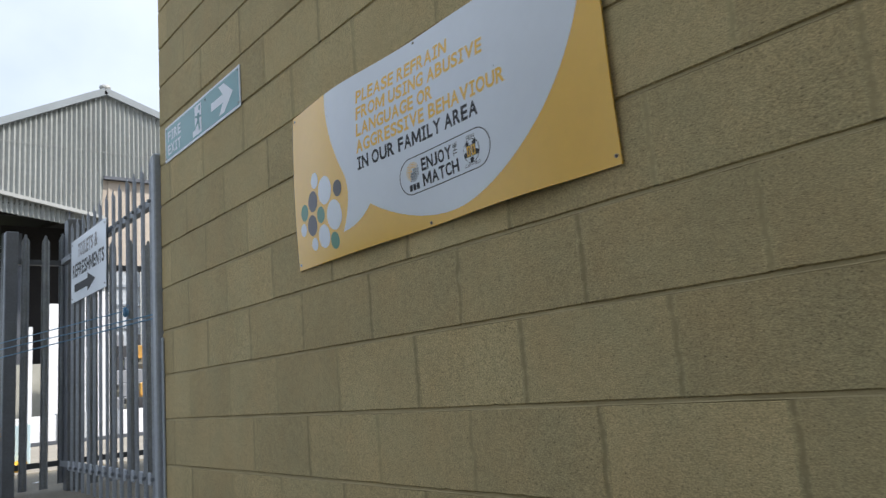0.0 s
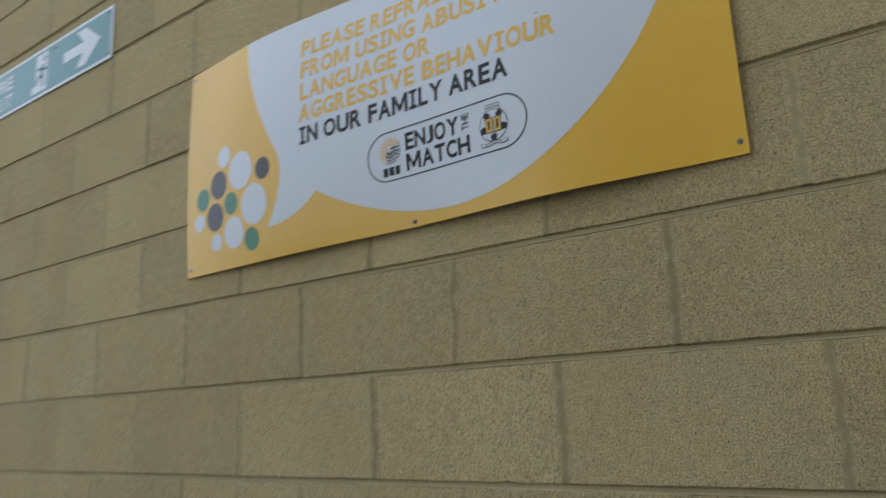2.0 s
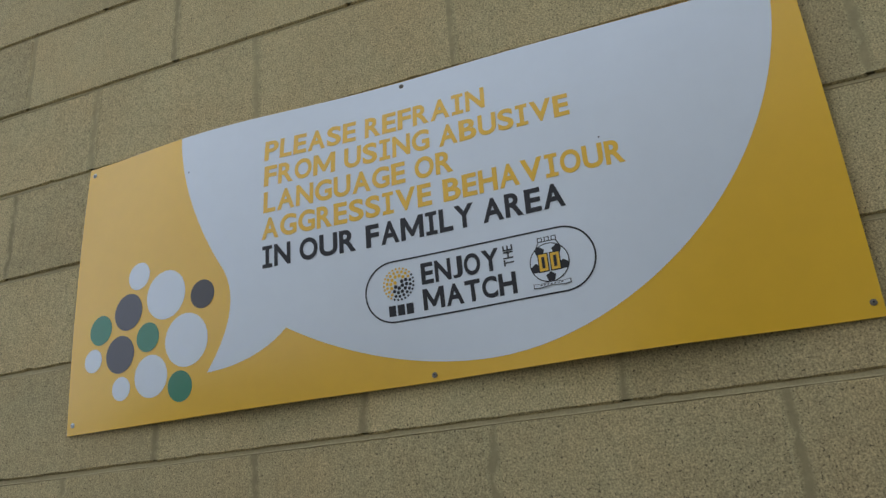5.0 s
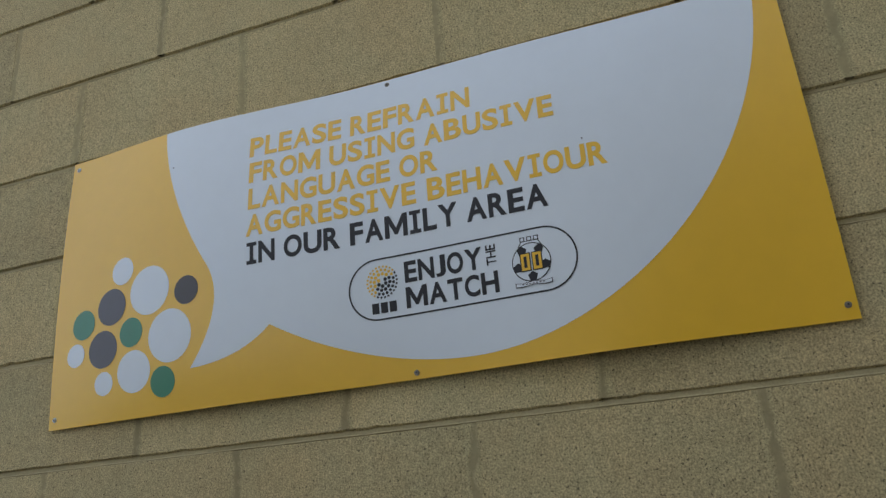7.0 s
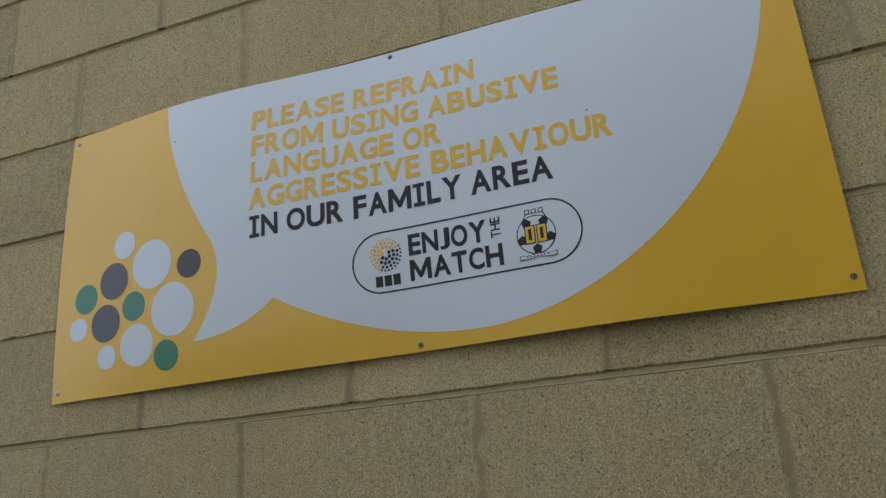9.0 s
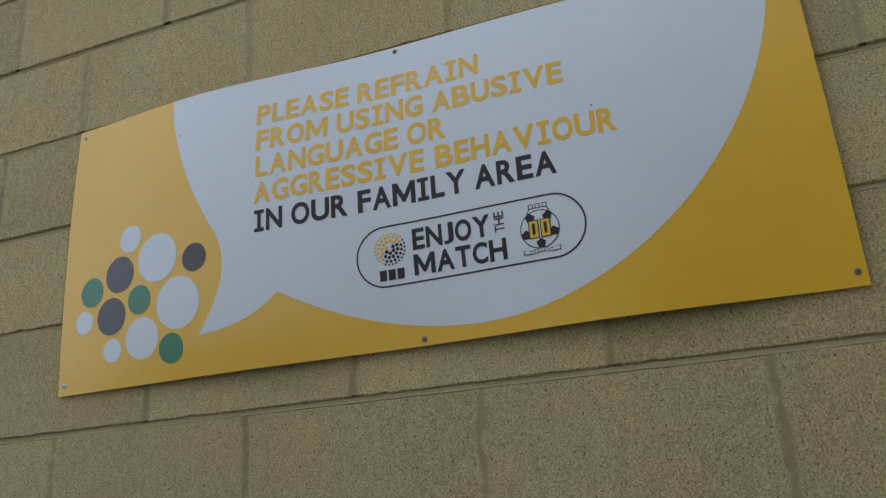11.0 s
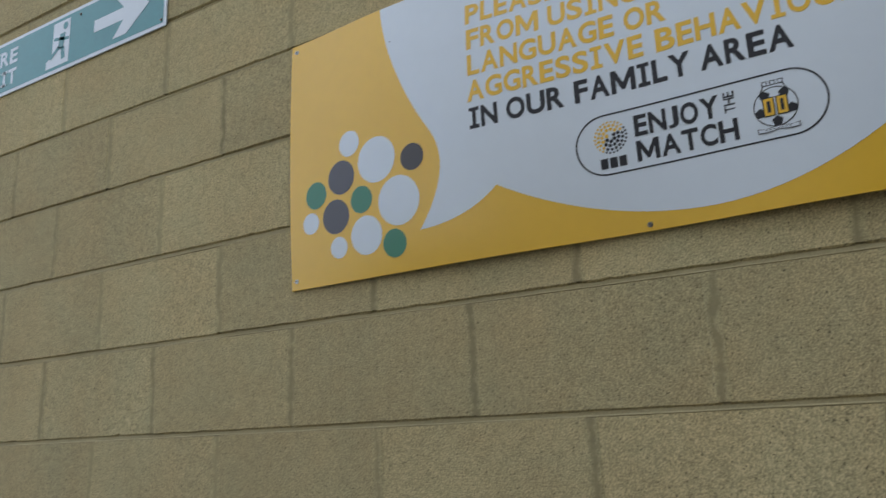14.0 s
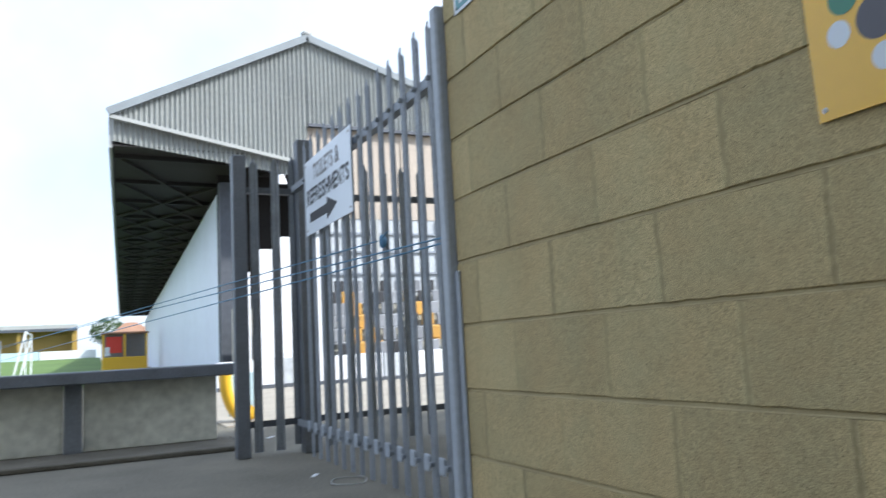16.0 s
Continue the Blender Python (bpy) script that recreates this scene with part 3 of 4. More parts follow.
part("corner_post", boxed(0.215, 0.335, 4.44, 4.56, 0.0, 2.28, bevel=0.006), POST_STEEL, back, "broad grey steel corner post")

gate = thing("palisade_gate", "narrow grey palisade gate between two posts", "gate")
part("post", boxed(-0.245, -0.150, 4.50, 4.60, 0.0, 2.15, bevel=0.006), POST_STEEL, gate)
for x in (-0.090, 0.064):
    pale(gate, x, 4.535, 0.03, -90)
pale(gate, 0.200, 4.55, 0.06, -90)
angle_rail("rail", gate, (-0.145, 4.545, 1.90), (0.215, 4.545, 1.90), DARK_STEEL, -1)
angle_rail("rail", gate, (-0.145, 4.545, 0.22), (0.215, 4.545, 0.22), DARK_STEEL, -1)

# the notice on the fence
notice = thing("notice_sign", "white notice with black lettering and arrow, fixed on palisade fence", "sign", (0.118, 3.90, 1.462))
NW, NH = 0.945, 0.49
part("panel", boxed(0.0, 0.004, -NW, 0, 0, NH, bevel=0.001), WHITE_PRINT, notice)
lettering("TOILETS", 0.200, 0.335, 0.42, 0.105, FADED_PRINT, notice, level(0.0), 0.0006)
lettering("&", 0.655, 0.335, 0.085, 0.105, FADED_PRINT, notice, level(0.0), 0.0006)
lettering("REFRESHMENTS", 0.045, 0.19, 0.86, 0.105, CHARCOAL, notice, level(0.0), 0.0006)
flat("arrow", [(0.10, 0.075), (0.47, 0.075), (0.47, 0.035), (0.68, 0.105), (0.47, 0.175), (0.47, 0.135), (0.10, 0.135)], CHARCOAL, notice, level(0.0), 0.0008, label="black arrow")
for s in (0.03, NW - 0.03):
    for z in (0.03, NH - 0.03):
        screw(notice, s, z, 0.0, 0.008)


# blue cords tied to the fence
def strand(parent, p, q, sag, r=0.0038, name="strand"):
    bm = bmesh.new()
    p, q = Vector(p), Vector(q)
    rings = []
    for i in range(25):
        t = i / 24
        c = p.lerp(q, t) - Vector((0, 0, sag * 4 * t * (1 - t)))
        rings.append([bm.verts.new(c + Vector((r * math.cos(k * 1.2566), 0.3 * r * math.sin(k * 1.2566), r * math.sin(k * 1.2566)))) for k in range(5)])
    for a, b in zip(rings, rings[1:]):
        for k in range(5):
            bm.faces.new((a[k], a[(k + 1) % 5], b[(k + 1) % 5], b[k]))
    return part(name, bm, BLUE_CORD, parent, smooth=True)


cord = thing("cord", "taut blue nylon cord tied from the steel fence across the yard", "rope")
FAR = (-2.85, 18.5)
strand(cord, (0.10, 2.55, 1.235), (FAR[0], FAR[1], 1.13), 0.0)
strand(cord, (0.03, 1.58, 1.115), (FAR[0], FAR[1], 1.17), 0.0)
strand(cord, (0.03, 1.58, 1.095), (FAR[0], FAR[1], 0.86), 0.0)
bm = bmesh.new()
for i in range(4):
    bmesh.ops.create_uvsphere(bm, u_segments=8, v_segments=6, radius=0.017, matrix=Matrix.Translation((0.125 + 0.004 * (i % 2), 2.53 + 0.012 * i, 1.225 + 0.01 * (i % 3))) @ Matrix.Diagonal((0.9, 1.0, 1.4, 1)))
part("knot", bm, BLUE_CORD, cord, smooth=True)
strand(cord, (0.115, 2.55, 1.24), (0.11, 2.44, 1.265), 0.0, name="loose_end")
anchor = thing("rail_post", "slim steel post at the edge of the pitch", "post", (FAR[0], FAR[1], 0))
part("shaft", boxed(-0.03, 0.03, -0.03, 0.03, 0.0, 1.3, bevel=0.006), ZINC, anchor)

# ---- the low wall across the yard ----
low_wall = thing("low_wall", "low grey concrete panel wall with a dark flat coping", "wall", kind="structure")
part("coping", boxed(-9.0, -0.055, 5.50, 5.86, 0.555, 0.650, bevel=0.008), POST_STEEL, low_wall, "dark grey flat coping")
for k in range(7):
    x1 = -0.20 - 1.14 * k
    part("panel", boxed(x1 - 1.0, x1, 5.66, 5.76, 0.038, 0.555, bevel=0.004), STAINED, low_wall)
    part("pier", boxed(x1 - 1.135, x1 - 1.005, 5.62, 5.80, 0.0, 0.555, bevel=0.006), PIER, low_wall)
# the plinth's dark colour holds both dirt and the shade at the wall's foot
part("plinth", boxed(-9.0, -0.06, 5.02, 5.84, 0.0, 0.036, bevel=0.03), DIRT_SHADE, low_wall, "dirty rounded strip along the wall's foot, shade put into its colour")

# ---- the stand ----
stand = thing("grandstand", "grey corrugated football stand with a dark open underside", "building")
GY, SLANT = 20.0, 0.045


def roof_z(x):
    return 7.235 + (x + 0.54) * 0.506 if x < 4.765 else 9.92 - (x - 4.765) * 0.32


def foot_z(x):
    return 7.09 - (x + 0.54) * 0.195 if x < 4.72 else 7.25


def corrugated(x0, x1, low, high, y, pitch_m=0.130, depth=0.09):
    bm = bmesh.new()
    cols = []
    n = int((x1 - x0) / pitch_m * 4)
    for i in range(n + 1):
        x = x0 + (x1 - x0) * i / n
        yy = y + depth * (0.5, 0, -0.5, 0)[i % 4] if i % 2 == 0 else y
        cols.append((bm.verts.new((x, yy, low(x))), bm.verts.new((x, yy, high(x)))))
    for a, b in zip(cols, cols[1:]):
        bm.faces.new((a[0], b[0], b[1], a[1]))
    return bm


part("gable_cladding", corrugated(-0.54, 4.72, lambda x: foot_z(x), lambda x: roof_z(x) - 0.05, GY), CLADDING, stand, "weathered grey corrugated sheets")
part("gable_cladding", corrugated(4.72, 13.0, lambda x: 7.27, lambda x: roof_z(x) - 0.05, GY), CLADDING, stand, "weathered grey corrugated sheets")
part("skirt", corrugated(-0.54, 4.72, lambda x: 6.48 - (x + 0.54) * 0.147, lambda x: foot_z(x), GY + 0.12), CLADDING, stand)


def bar(name, p, q, width, height, mat, parent, label=""):
    """A straight bar of rectangular section between two points."""
    p, q = Vector(p), Vector(q)
    turn = (q - p).to_track_quat("X", "Z").to_matrix().to_4x4()
    bm = boxed(0, (q - p).length, -width / 2, width / 2, -height / 2, height / 2)
    bm.transform(Matrix.Translation(p) @ turn)
    return part(name, bm, mat, parent, label)


bar("flashing", (-0.58, GY - 0.05, foot_z(-0.54)), (4.72, GY - 0.05, foot_z(4.70)), 0.12, 0.10, TRIM, stand, "pale metal flashing")
bar("flashing", (4.72, GY - 0.05, 7.27), (13.0, GY - 0.05, 7.27), 0.10, 0.09, DARK_STEEL, stand, "dark metal flashing")
bar("lap_joint", (0.95, GY - 0.022, 8.05), (10.5, GY - 0.022, 8.05), 0.012, 0.016, CLADDING, stand)
bar("verge", (-0.62, GY - 0.08, roof_z(-0.62)), (4.78, GY - 0.08, roof_z(4.765)), 0.14, 0.20, VERGE, stand, "pale verge board")
bar("verge", (4.75, GY - 0.08, roof_z(4.765)), (13.0, GY - 0.08, roof_z(13.0)), 0.14, 0.20, VERGE, stand, "pale verge board")
bm = bmesh.new()
bmesh.ops.create_icosphere(bm, subdivisions=2, radius=0.13, matrix=Matrix.Translation((4.765, GY - 0.05, 10.05)) @ Matrix.Diagonal((1.3, 1, 0.8, 1)))
part("ridge_cap", bm, TRIM, stand)
LEN = 82.0


def long_sheet(name, x0, z0, x1, z1, mat, y0=GY + 0.15, thick=0.12, label=""):
    bm = bmesh.new()
    vs = []
    for y in (y0, GY + LEN):
        sh = (y - GY) * SLANT
        vs.append([bm.verts.new(p) for p in ((x0 + sh, y, z0), (x1 + sh, y, z1), (x1 + sh, y, z1 + thick), (x0 + sh, y, z0 + thick))])
    for i in range(4):
        bm.faces.new((vs[0][i], vs[0][(i + 1) % 4], vs[1][(i + 1) % 4], vs[1][i]))
    for v in vs:
        bm.faces.new(v)
    return part(name, bm, mat, stand, label)


long_sheet("roof", -0.54, roof_z(-0.54) - 0.14, 4.765, roof_z(4.765) - 0.14, SOFFIT, label="roof sheets, shade put into their dark colour")
long_sheet("roof", 4.765, roof_z(4.765) - 0.14, 13.0, roof_z(13.0) - 0.14, SOFFIT, label="roof sheets, shade put into their dark colour")
long_sheet("ceiling_sheet", -0.50, 6.35, 13.0, 6.20, SOFFIT, thick=0.05, label="underside of the roof, shade put into its dark colour")
long_sheet("eave_fascia", -0.60, 6.30, -0.52, 6.30, TRIM, thick=1.0, label="pale eave fascia")
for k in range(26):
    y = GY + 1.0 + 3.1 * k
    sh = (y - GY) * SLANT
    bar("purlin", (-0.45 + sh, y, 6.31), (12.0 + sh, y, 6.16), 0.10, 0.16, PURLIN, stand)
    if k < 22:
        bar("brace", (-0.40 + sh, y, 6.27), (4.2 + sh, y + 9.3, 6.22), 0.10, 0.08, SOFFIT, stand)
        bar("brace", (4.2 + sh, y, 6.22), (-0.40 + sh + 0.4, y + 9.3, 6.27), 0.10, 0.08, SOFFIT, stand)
long_sheet("side_screen", 2.45, 0.0, 2.52, 0.0, SCREEN, y0=22.0, thick=5.72, label="tall white sheet screen")
part("screen_post", boxed(2.47, 2.95, 21.7, 21.98, 0.0, 5.85), DARK_STEEL, stand)
end_wall = part("end_wall", boxed(4.72, 13.0, GY + 0.10, GY + 0.30, 4.55, 7.24), TAN, stand, "tan boarded end wall")
for k in range(12):
    bar("batten", (4.9 + 0.7 * k, GY + 0.08, 4.56), (4.9 + 0.7 * k, GY + 0.08, 7.22), 0.03, 0.05, TAN, end_wall)
pale_band = part("pale_band", boxed(4.72, 13.0, GY + 0.12, GY + 0.28, 2.2, 4.54), PALE_SHEET, stand, "pale glazed band")
for k in range(9):
    part("mullion", boxed(4.75 + 1.0 * k, 4.83 + 1.0 * k, GY + 0.04, GY + 0.11, 2.2, 4.54), TRIM, pale_band)
for z in (2.9, 3.55, 4.1):
    bar("transom", (4.72, GY + 0.085, z), (13.0, GY + 0.085, z), 0.05, 0.06, ZINC, pale_band)
# stepped white sheets that close the end of the seating
part("white_post", boxed(2.06, 2.14, 15.86, 15.94, 0.0, 2.52), WHITE_WALL, stand)
for x0, x1, top in ((2.32, 2.66, 3.03), (2.70, 3.22, 3.32), (3.26, 3.80, 3.32)):
    part("white_panel", boxed(x0, x1, 15.86, 15.92, 0.0, top), WHITE_WALL, stand, "white sheet panel")
# dark sheet added where the stand's inside lies in shade
part("interior_shade", boxed(2.5, 4.72, 22.3, 22.4, 0.0, 6.2), SOFFIT, stand, "dark sheet added for the shade inside the stand")
part("base_wall", boxed(2.6, 13.0, GY + 0.7, GY + 0.8, 0.0, 2.0), CONCRETE, stand)

lamp = thing("floodlight", "small white floodlight under the stand's eave", "lamp", (3.82, GY - 0.3, 5.55))
bm = bmesh.new()
bmesh.ops.create_cone(bm, cap_ends=True, segments=16, radius1=0.20, radius2=0.09, depth=0.26, matrix=Matrix.Rotation(radians(10), 4, "X"))
part("shade", bm, WHITE_WALL, lamp)
part("bracket", boxed(-0.02, 0.02, -0.02, 0.32, 0.12, 0.16), DARK_STEEL, lamp)
part("stem", boxed(-0.02, 0.02, 0.28, 0.32, 0.12, 0.75), DARK_STEEL, lamp)

# seats and the barrier in front of them


def seat_thing(x, y, z, mat):
    ob = thing("seat", "moulded plastic stand seat on a concrete step", "seat", (x, y, z), group="stand seats")
    part("back", boxed(-0.18, 0.18, 0.0, 0.05, 0.05, 0.38, bevel=0.02), mat, ob)
    part("pan", boxed(-0.18, 0.18, -0.28, 0.0, 0.0, 0.05, bevel=0.015), mat, ob)
    return ob


for row in range(6):
    y = 16.4 + 0.62 * row
    step = part("terrace_step", boxed(3.95, 12.5, y - 0.30, GY + 0.03, 0.36 * row, 0.36 * (row + 1) - 0.002), CONCRETE)
    tagged(step, "concrete terrace step under the seats", "step", kind="structure")
first = {}
SEATS = {"amber": AMBER_SEAT, "grey": GREY_SEAT, "black": BLACK_SEAT}
for row in range(6):
    for k in range(2, 20):
        x, y, z = 3.15 + 0.46 * k, 16.56 + 0.62 * row, 0.36 * (row + 1) + 0.118
        kind = "amber" if k in (5, 9) and 0 < row < 5 or k == 4 and row < 2 else "black" if (k * 7 + row * 5) % 3 == 0 else "grey"
        if kind not in first:
            first[kind] = seat_thing(x, y, z, SEATS[kind])
            first[kind]["label"] = kind + " moulded plastic stand seat on a concrete step"
            for px in (-0.12, 0.12):
                part("foot", boxed(px - 0.02, px + 0.02, -0.12, -0.08, -0.12, 0.0), DARK_STEEL, first[kind])
        else:
            copy_thing(first[kind], pose(x, y, z))
barrier = thing("barrier_wall", "low white painted barrier wall before the seats", "wall", kind="structure")
for k in range(20):
    part("panel", boxed(1.2 + 0.59 * k, 1.75 + 0.59 * k, 14.6, 14.70, 0.0, 0.585 + 0.012 * (k % 3), bevel=0.01), PALE_SHEET if k % 4 == 2 else WHITE_WALL, barrier)
    part("joint_post", boxed(1.75 + 0.59 * k, 1.79 + 0.59 * k, 14.62, 14.70, 0.0, 0.62), ZINC, barrier)
part("kick_board", boxed(1.2, 13.0, 14.585, 14.598, 0.0, 0.09), DARK_STEEL, barrier)

# ---- across the pitch ----
far_stand = thing("far_stand", "distant low stand with ochre fascia and dark interior", "building", (0, 105, 0))
part("roof", boxed(-60, -1.6, -0.5, 12, 5.2, 5.65), TRIM, far_stand, "pale flat roof")
part("fascia", boxed(-60, -1.6, -0.6, -0.45, 4.85, 5.2), DARK_STEEL, far_stand)
part("back_wall", boxed(-60, -1.6, 1.6, 1.9, 0, 5.2), OCHRE, far_stand)
part("side_wall", boxed(-1.9, -1.6, 0, 9, 0, 5.2), OCHRE, far_stand)
for k in range(10):
    part("column", boxed(-2.2 - 6 * k, -1.9 - 6 * k, -0.3, 0, 0, 5.2), OCHRE, far_stand)
part("terrace", boxed(-60, -2, 0.2, 1.6, 0, 2.4), DARK_STEEL, far_stand)
bank = bmesh.new()
v = [bank.verts.new(p) for p in ((-70, 72, 0.015), (0.7, 72, 0.015), (0.9, 100, 1.35), (-70, 100, 1.35), (-70, 102.5, 1.35), (0.9, 102.5, 1.35), (-70, 102.5, 0), (0.9, 102.5, 0))]
for idx in ((0, 1, 2, 3), (3, 2, 5, 4), (4, 5, 7, 6), (1, 7, 5, 2)):
    bank.faces.new([v[i] for i in idx])
tagged(part("grass_bank", bank, GRASS), "sunlit grass bank at the far side of the pitch", "grass", kind="structure")
board = thing("hoarding", "long pale blue advertising board along the far touchline", "hoarding", (0, 101.5, 1.35))
for k in range(9):
    part("board", boxed(0.6 - 6.2 * (k + 1), 0.5 - 6.2 * k, 0, 0.1, 0.0, 1.0), HOARDING if k % 2 else WHITE_WALL, board)

kiosk = thing("kiosk", "small yellow and red fairground stall beside the pitch", "stall", (0.2, 60, 0))
part("counter", boxed(0.0, 3.1, 0, 1.8, 0.0, 1.05, bevel=0.03), YELLOW_VINYL, kiosk)
for x in (0.0, 1.45, 2.95):
    part("post", boxed(x, x + 0.14, 0, 0.14, 1.05, 2.75), YELLOW_VINYL, kiosk)
part("banner", boxed(0.25, 1.35, 0.05, 0.10, 1.35, 2.55), RED_VINYL, kiosk, "red banner")
part("banner", boxed(0.05, 0.5, 0.02, 0.05, 1.15, 1.8), WHITE_WALL, kiosk, "white banner")
part("back_wall", boxed(0.0, 3.1, 1.7, 1.8, 1.05, 2.75), GREY_SEAT, kiosk)
part("roof_edge", boxed(-0.1, 3.2, -0.1, 1.9, 2.75, 2.88), BRICK_ROOF, kiosk)

house = thing("house", "distant brick house with a brown tiled roof", "house", (6.8, 140, 0))
part("wall", boxed(-3.7, 3.7, 0, 8, 0, 4.8), TAN, house)
bm = bmesh.new()
v = [bm.verts.new(p) for p in ((-4.2, -0.4, 4.8), (4.2, -0.4, 4.8), (4.2, 8.4, 4.8), (-4.2, 8.4, 4.8), (-1.0, 4, 7.5), (1.0, 4, 7.5))]
for idx in ((0, 1, 5, 4), (1, 2, 5), (2, 3, 4, 5), (3, 0, 4)):
    bm.faces.new([v[i] for i in idx])
part("roof", bm, BRICK_ROOF, house, "brown tiled hipped roof")

tree = thing("tree", "distant dark green broadleaf tree behind the far stand", "tree", (3.6, 150, 0))
bm = bmesh.new()
bmesh.ops.create_cone(bm, cap_ends=True, segments=10, radius1=0.5, radius2=0.2, depth=6, matrix=Matrix.Translation((0, 0, 3)))
part("trunk", bm, BARK, tree)
bm = bmesh.new()
rng = random.Random(11)
for i in range(1500):
    a, b, r = rng.uniform(0, 6.283), rng.uniform(-1, 1), rng.uniform(0.45, 1.0) ** 0.5
    c = Vector((3.2 * r * math.cos(a) * math.sqrt(1 - b * b), 3.2 * r * math.sin(a) * math.sqrt(1 - b * b), 6.2 + 2.4 * r * b))
    c += Vector((noise.noise(c * 0.6), noise.noise(c * 0.6 + Vector((9, 0, 0))), noise.noise(c * 0.7))) * 0.9
    m = Euler((rng.uniform(0, 6), rng.uniform(0, 6), 0)).to_matrix()
    bm.faces.new([bm.verts.new(c + m @ Vector(p)) for p in ((-0.2, 0, 0), (0, 0.13, 0), (0.2, 0, 0), (0, -0.13, 0))])
part("crown", bm, LEAF, tree)

goal = thing("goal_frame", "white tubular goal frame standing on the pitch", "goal", (0, 60, 0.02))
bar("stay", (-5.45, 0, 0.0), (-4.72, 0, 3.1), 0.12, 0.12, WHITE_WALL, goal)
bar("upright", (-4.72, 0, 0.0), (-4.72, 0, 3.16), 0.10, 0.10, WHITE_WALL, goal)
bar("crossbar", (-4.72, 0, 3.1), (-4.72, 7.0, 3.1), 0.10, 0.10, WHITE_WALL, goal)
bar("stay", (-5.45, 7.0, 0.0), (-4.72, 7.0, 3.1), 0.12, 0.12, WHITE_WALL, goal)
bar("upright", (-4.72, 7.0, 0.0), (-4.72, 7.0, 3.16), 0.10, 0.10, WHITE_WALL, goal)

# the yellow inflatable beside the low wall
inflatable = thing("inflatable", "yellow and white inflatable lying behind the low wall", "inflatable", (0.0, 7.4, 0.0))
bm = bmesh.new()
rings = []
for i in range(25):
    a = radians(172 + 128 * i / 24)
    c = Vector((0.36 + 0.20 * math.cos(a), 0, 0.51 + 0.445 * math.sin(a)))
    n = Vector((math.cos(a), 0, math.sin(a)))
    rings.append([bm.verts.new(c + n * 0.066 * math.cos(k * 0.6283) + Vector((0, 0.10, 0)) * math.sin(k * 0.6283)) for k in range(10)])
for a, b in zip(rings, rings[1:]):
    for k in range(10):
        bm.faces.new((a[k], a[(k + 1) % 10], b[(k + 1) % 10], b[k]))
part("tube", bm, YELLOW_VINYL, inflatable, "curved yellow tube", smooth=True)
part("panel", boxed(0.20, 0.52, 0.03, 0.06, 0.07, 0.53, bevel=0.01), HOARDING, inflatable, "pale blue and white panel")

# small litter on the tarmac
litter = tagged(part("litter", boxed(-0.05, 0.05, -0.012, 0.012, 0.0, 0.004), WHITE_WALL), "small white scrap lying on tarmac", "litter")
litter.matrix_basis = pose(0.0, 3.46, 0.001, 0, 0, 60)
scrap = tagged(part("litter", boxed(-0.07, 0.07, -0.015, 0.015, 0.0, 0.004), WHITE_WALL), "torn white scrap lying beyond the gate", "litter")
scrap.matrix_basis = pose(0.25, 5.7, 0.001, 0, 0, 55)
bm = bmesh.new()
coil = []
for i in range(41):
    a = radians(400 * i / 40)
    c = Vector((0.10 + 0.10 * math.cos(a) + 0.01 * math.sin(3 * a), 3.14 + 0.13 * math.sin(a), 0.004 + 0.003 * (i / 40)))
    coil.append([bm.verts.new(c + Vector((0.0035 * math.cos(k * 1.2566), 0, 0.0035 * math.sin(k * 1.2566)))) for k in range(5)])
for a, b in zip(coil, coil[1:]):
    for k in range(5):
        bm.faces.new((a[k], a[(k + 1) % 5], b[(k + 1) % 5], b[k]))
tagged(part("wire_loop", bm, TRIM, smooth=True), "loose loop of pale wire lying at the fence's foot", "wire")

# ---- blocks of the wall, one by one ----
def block_mesh(length, seed):
    """A block's face with worn, slightly uneven arrises; local y runs along the wall from 0 to -length."""
    r = random.Random(seed)
    bm = bmesh.new()
    h, deep, back_x = 0.2160, 0.0045, 0.03
    rings = []
    n = 26
    chips = {r.randrange(2, n - 2): r.uniform(0.0015, 0.0038) for _ in range(r.choice((0, 0, 1, 1, 2)))} if length > 0.2 else {}
    for inset, x in ((0.0, back_x), (0.0, deep), (0.0028, 0.0)):
        ring = []
        j = 0.0 if x == back_x else 0.0009
        pts = [(-length * i / n, 0.0) for i in range(n)] + [(-length, h * i / 4) for i in range(4)] + [(-length + length * i / n, h) for i in range(n)] + [(0.0, h - h * i / 4) for i in range(4)]
        for y, z in pts:
            yy = y + (inset if y < -length / 2 else -inset if y > -0.001 else 0) if abs(y) < 1e-6 or abs(y + length) < 1e-6 else y
            zz = z + (inset if z < 1e-6 else -inset if z > h - 1e-6 else 0)
            chip = chips.get(len(ring), 0.0) if x != back_x else 0.0
            zz += chip
            ring.append(bm.verts.new((x + (0.6 * chip if x == deep else 0.0), yy + r.uniform(-j, j), zz + r.uniform(-j, j))))
        rings.append(ring)
    for a, b in zip(rings, rings[1:]):
        for i in range(len(a)):
            k = (i + 1) % len(a)
            bm.faces.new((a[i], a[k], b[k], b[i]))
    bm.faces.new(rings[2])
    bmesh.ops.recalc_face_normals(bm, faces=bm.faces)
    mesh = bpy.data.meshes.new("block")
    bm.to_mesh(mesh)
    bm.free()
    mesh.materials.append(BLOCK)
    return mesh


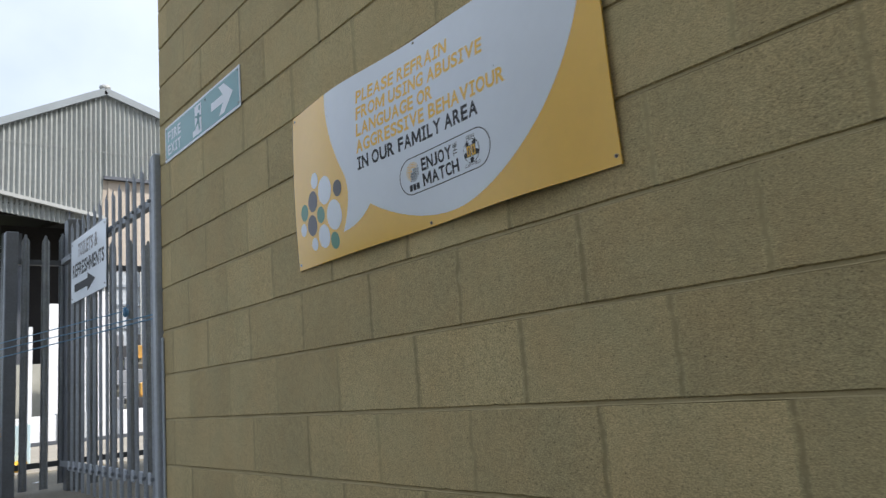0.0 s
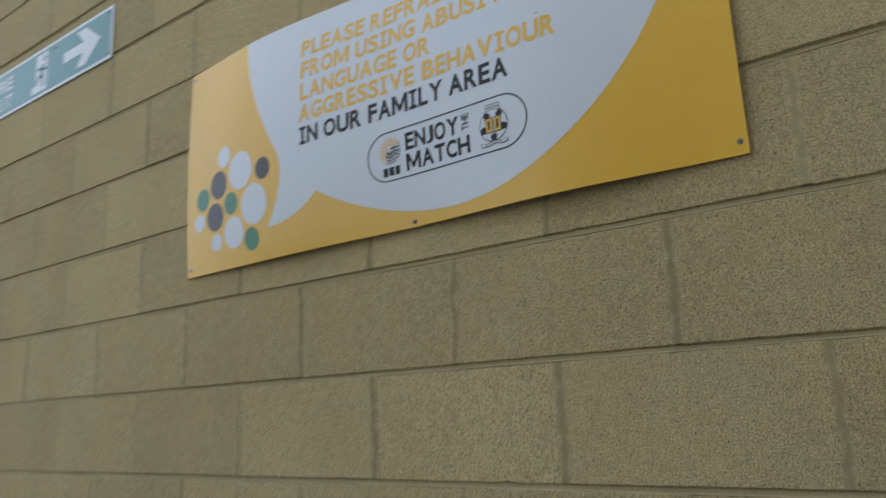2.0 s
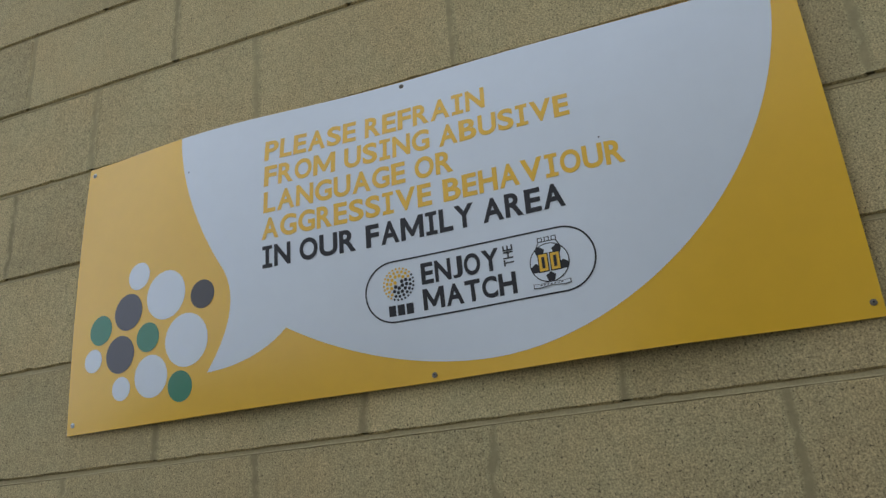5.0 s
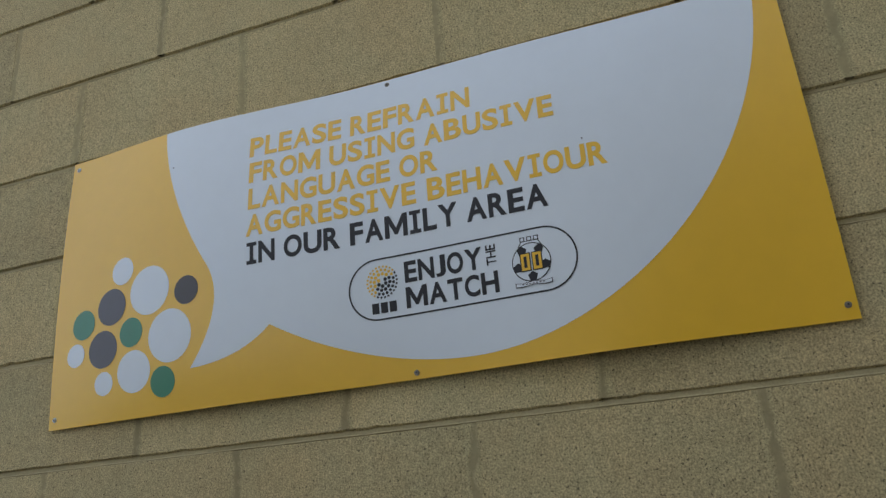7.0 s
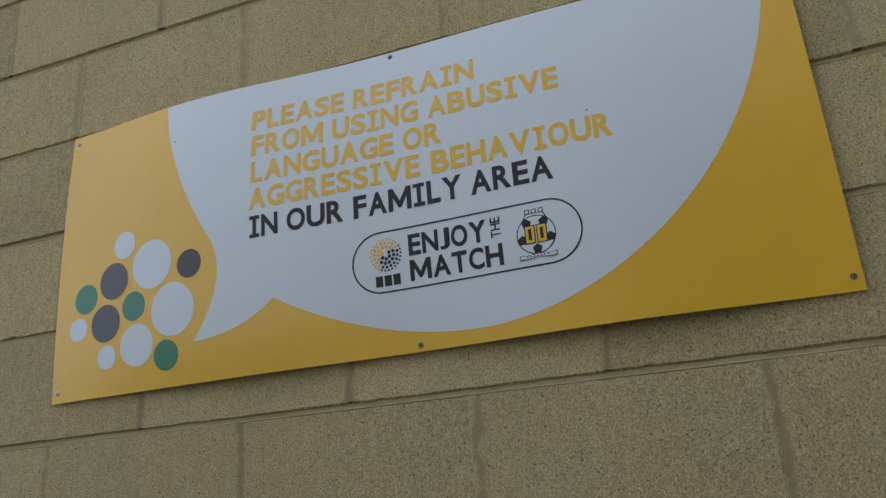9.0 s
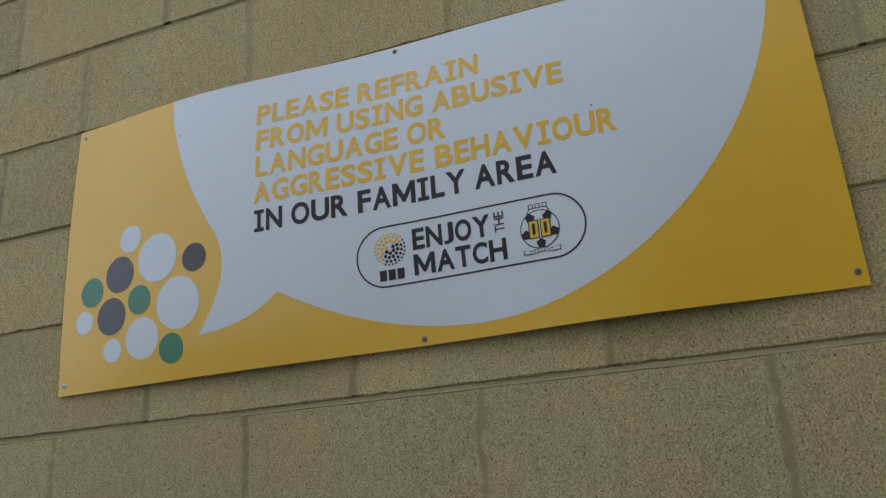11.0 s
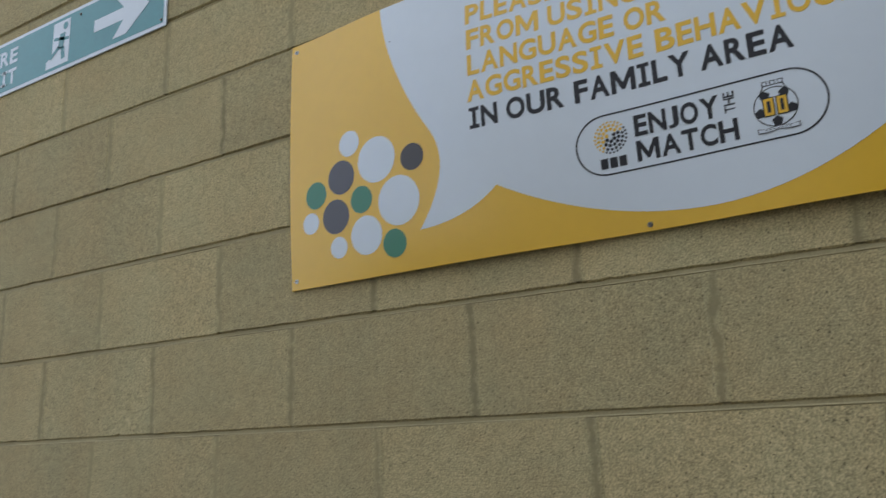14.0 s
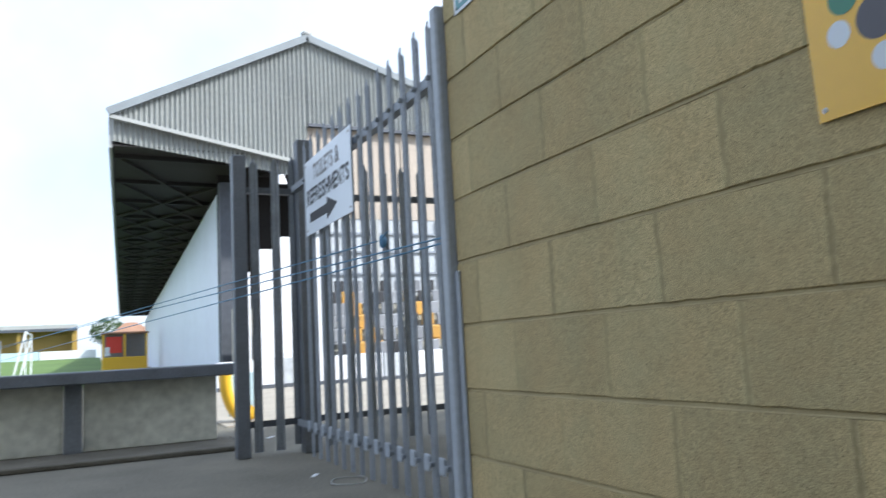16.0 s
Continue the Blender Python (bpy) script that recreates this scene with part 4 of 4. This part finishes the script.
FULL = [block_mesh(0.438, k) for k in range(12)]
rng = random.Random(21)
cut = {}
for c, z in enumerate(BEDS[:-1]):
    # course directly under the bed at z = 1.0 has joints at y = 0, -0.45 ...; its neighbours half a block on
    off = 0.0 if (c - 3) % 2 == 0 else -0.225
    k = -4
    while True:
        y1 = off - 0.45 * k - 0.006
        k += 1
        if y1 - 0.438 < START:
            break
        if y1 - 0.438 > END:
            continue
        if y1 > END - 0.003:
            length = round(0.438 - (y1 - END), 3)
            if length < 0.03:
                continue
            mesh = cut.setdefault(length, block_mesh(length, 50))
            y1 = END
        else:
            mesh = FULL[rng.randrange(12)]
        ob = new("block", mesh)
        ob.parent = wall
        ob.matrix_basis = pose(rng.uniform(-0.0008, 0.0008), y1 + rng.uniform(-0.002, 0.002), z + 0.0048 + rng.uniform(-0.001, 0.001), rng.uniform(-0.15, 0.15), 0, rng.uniform(-0.12, 0.12))


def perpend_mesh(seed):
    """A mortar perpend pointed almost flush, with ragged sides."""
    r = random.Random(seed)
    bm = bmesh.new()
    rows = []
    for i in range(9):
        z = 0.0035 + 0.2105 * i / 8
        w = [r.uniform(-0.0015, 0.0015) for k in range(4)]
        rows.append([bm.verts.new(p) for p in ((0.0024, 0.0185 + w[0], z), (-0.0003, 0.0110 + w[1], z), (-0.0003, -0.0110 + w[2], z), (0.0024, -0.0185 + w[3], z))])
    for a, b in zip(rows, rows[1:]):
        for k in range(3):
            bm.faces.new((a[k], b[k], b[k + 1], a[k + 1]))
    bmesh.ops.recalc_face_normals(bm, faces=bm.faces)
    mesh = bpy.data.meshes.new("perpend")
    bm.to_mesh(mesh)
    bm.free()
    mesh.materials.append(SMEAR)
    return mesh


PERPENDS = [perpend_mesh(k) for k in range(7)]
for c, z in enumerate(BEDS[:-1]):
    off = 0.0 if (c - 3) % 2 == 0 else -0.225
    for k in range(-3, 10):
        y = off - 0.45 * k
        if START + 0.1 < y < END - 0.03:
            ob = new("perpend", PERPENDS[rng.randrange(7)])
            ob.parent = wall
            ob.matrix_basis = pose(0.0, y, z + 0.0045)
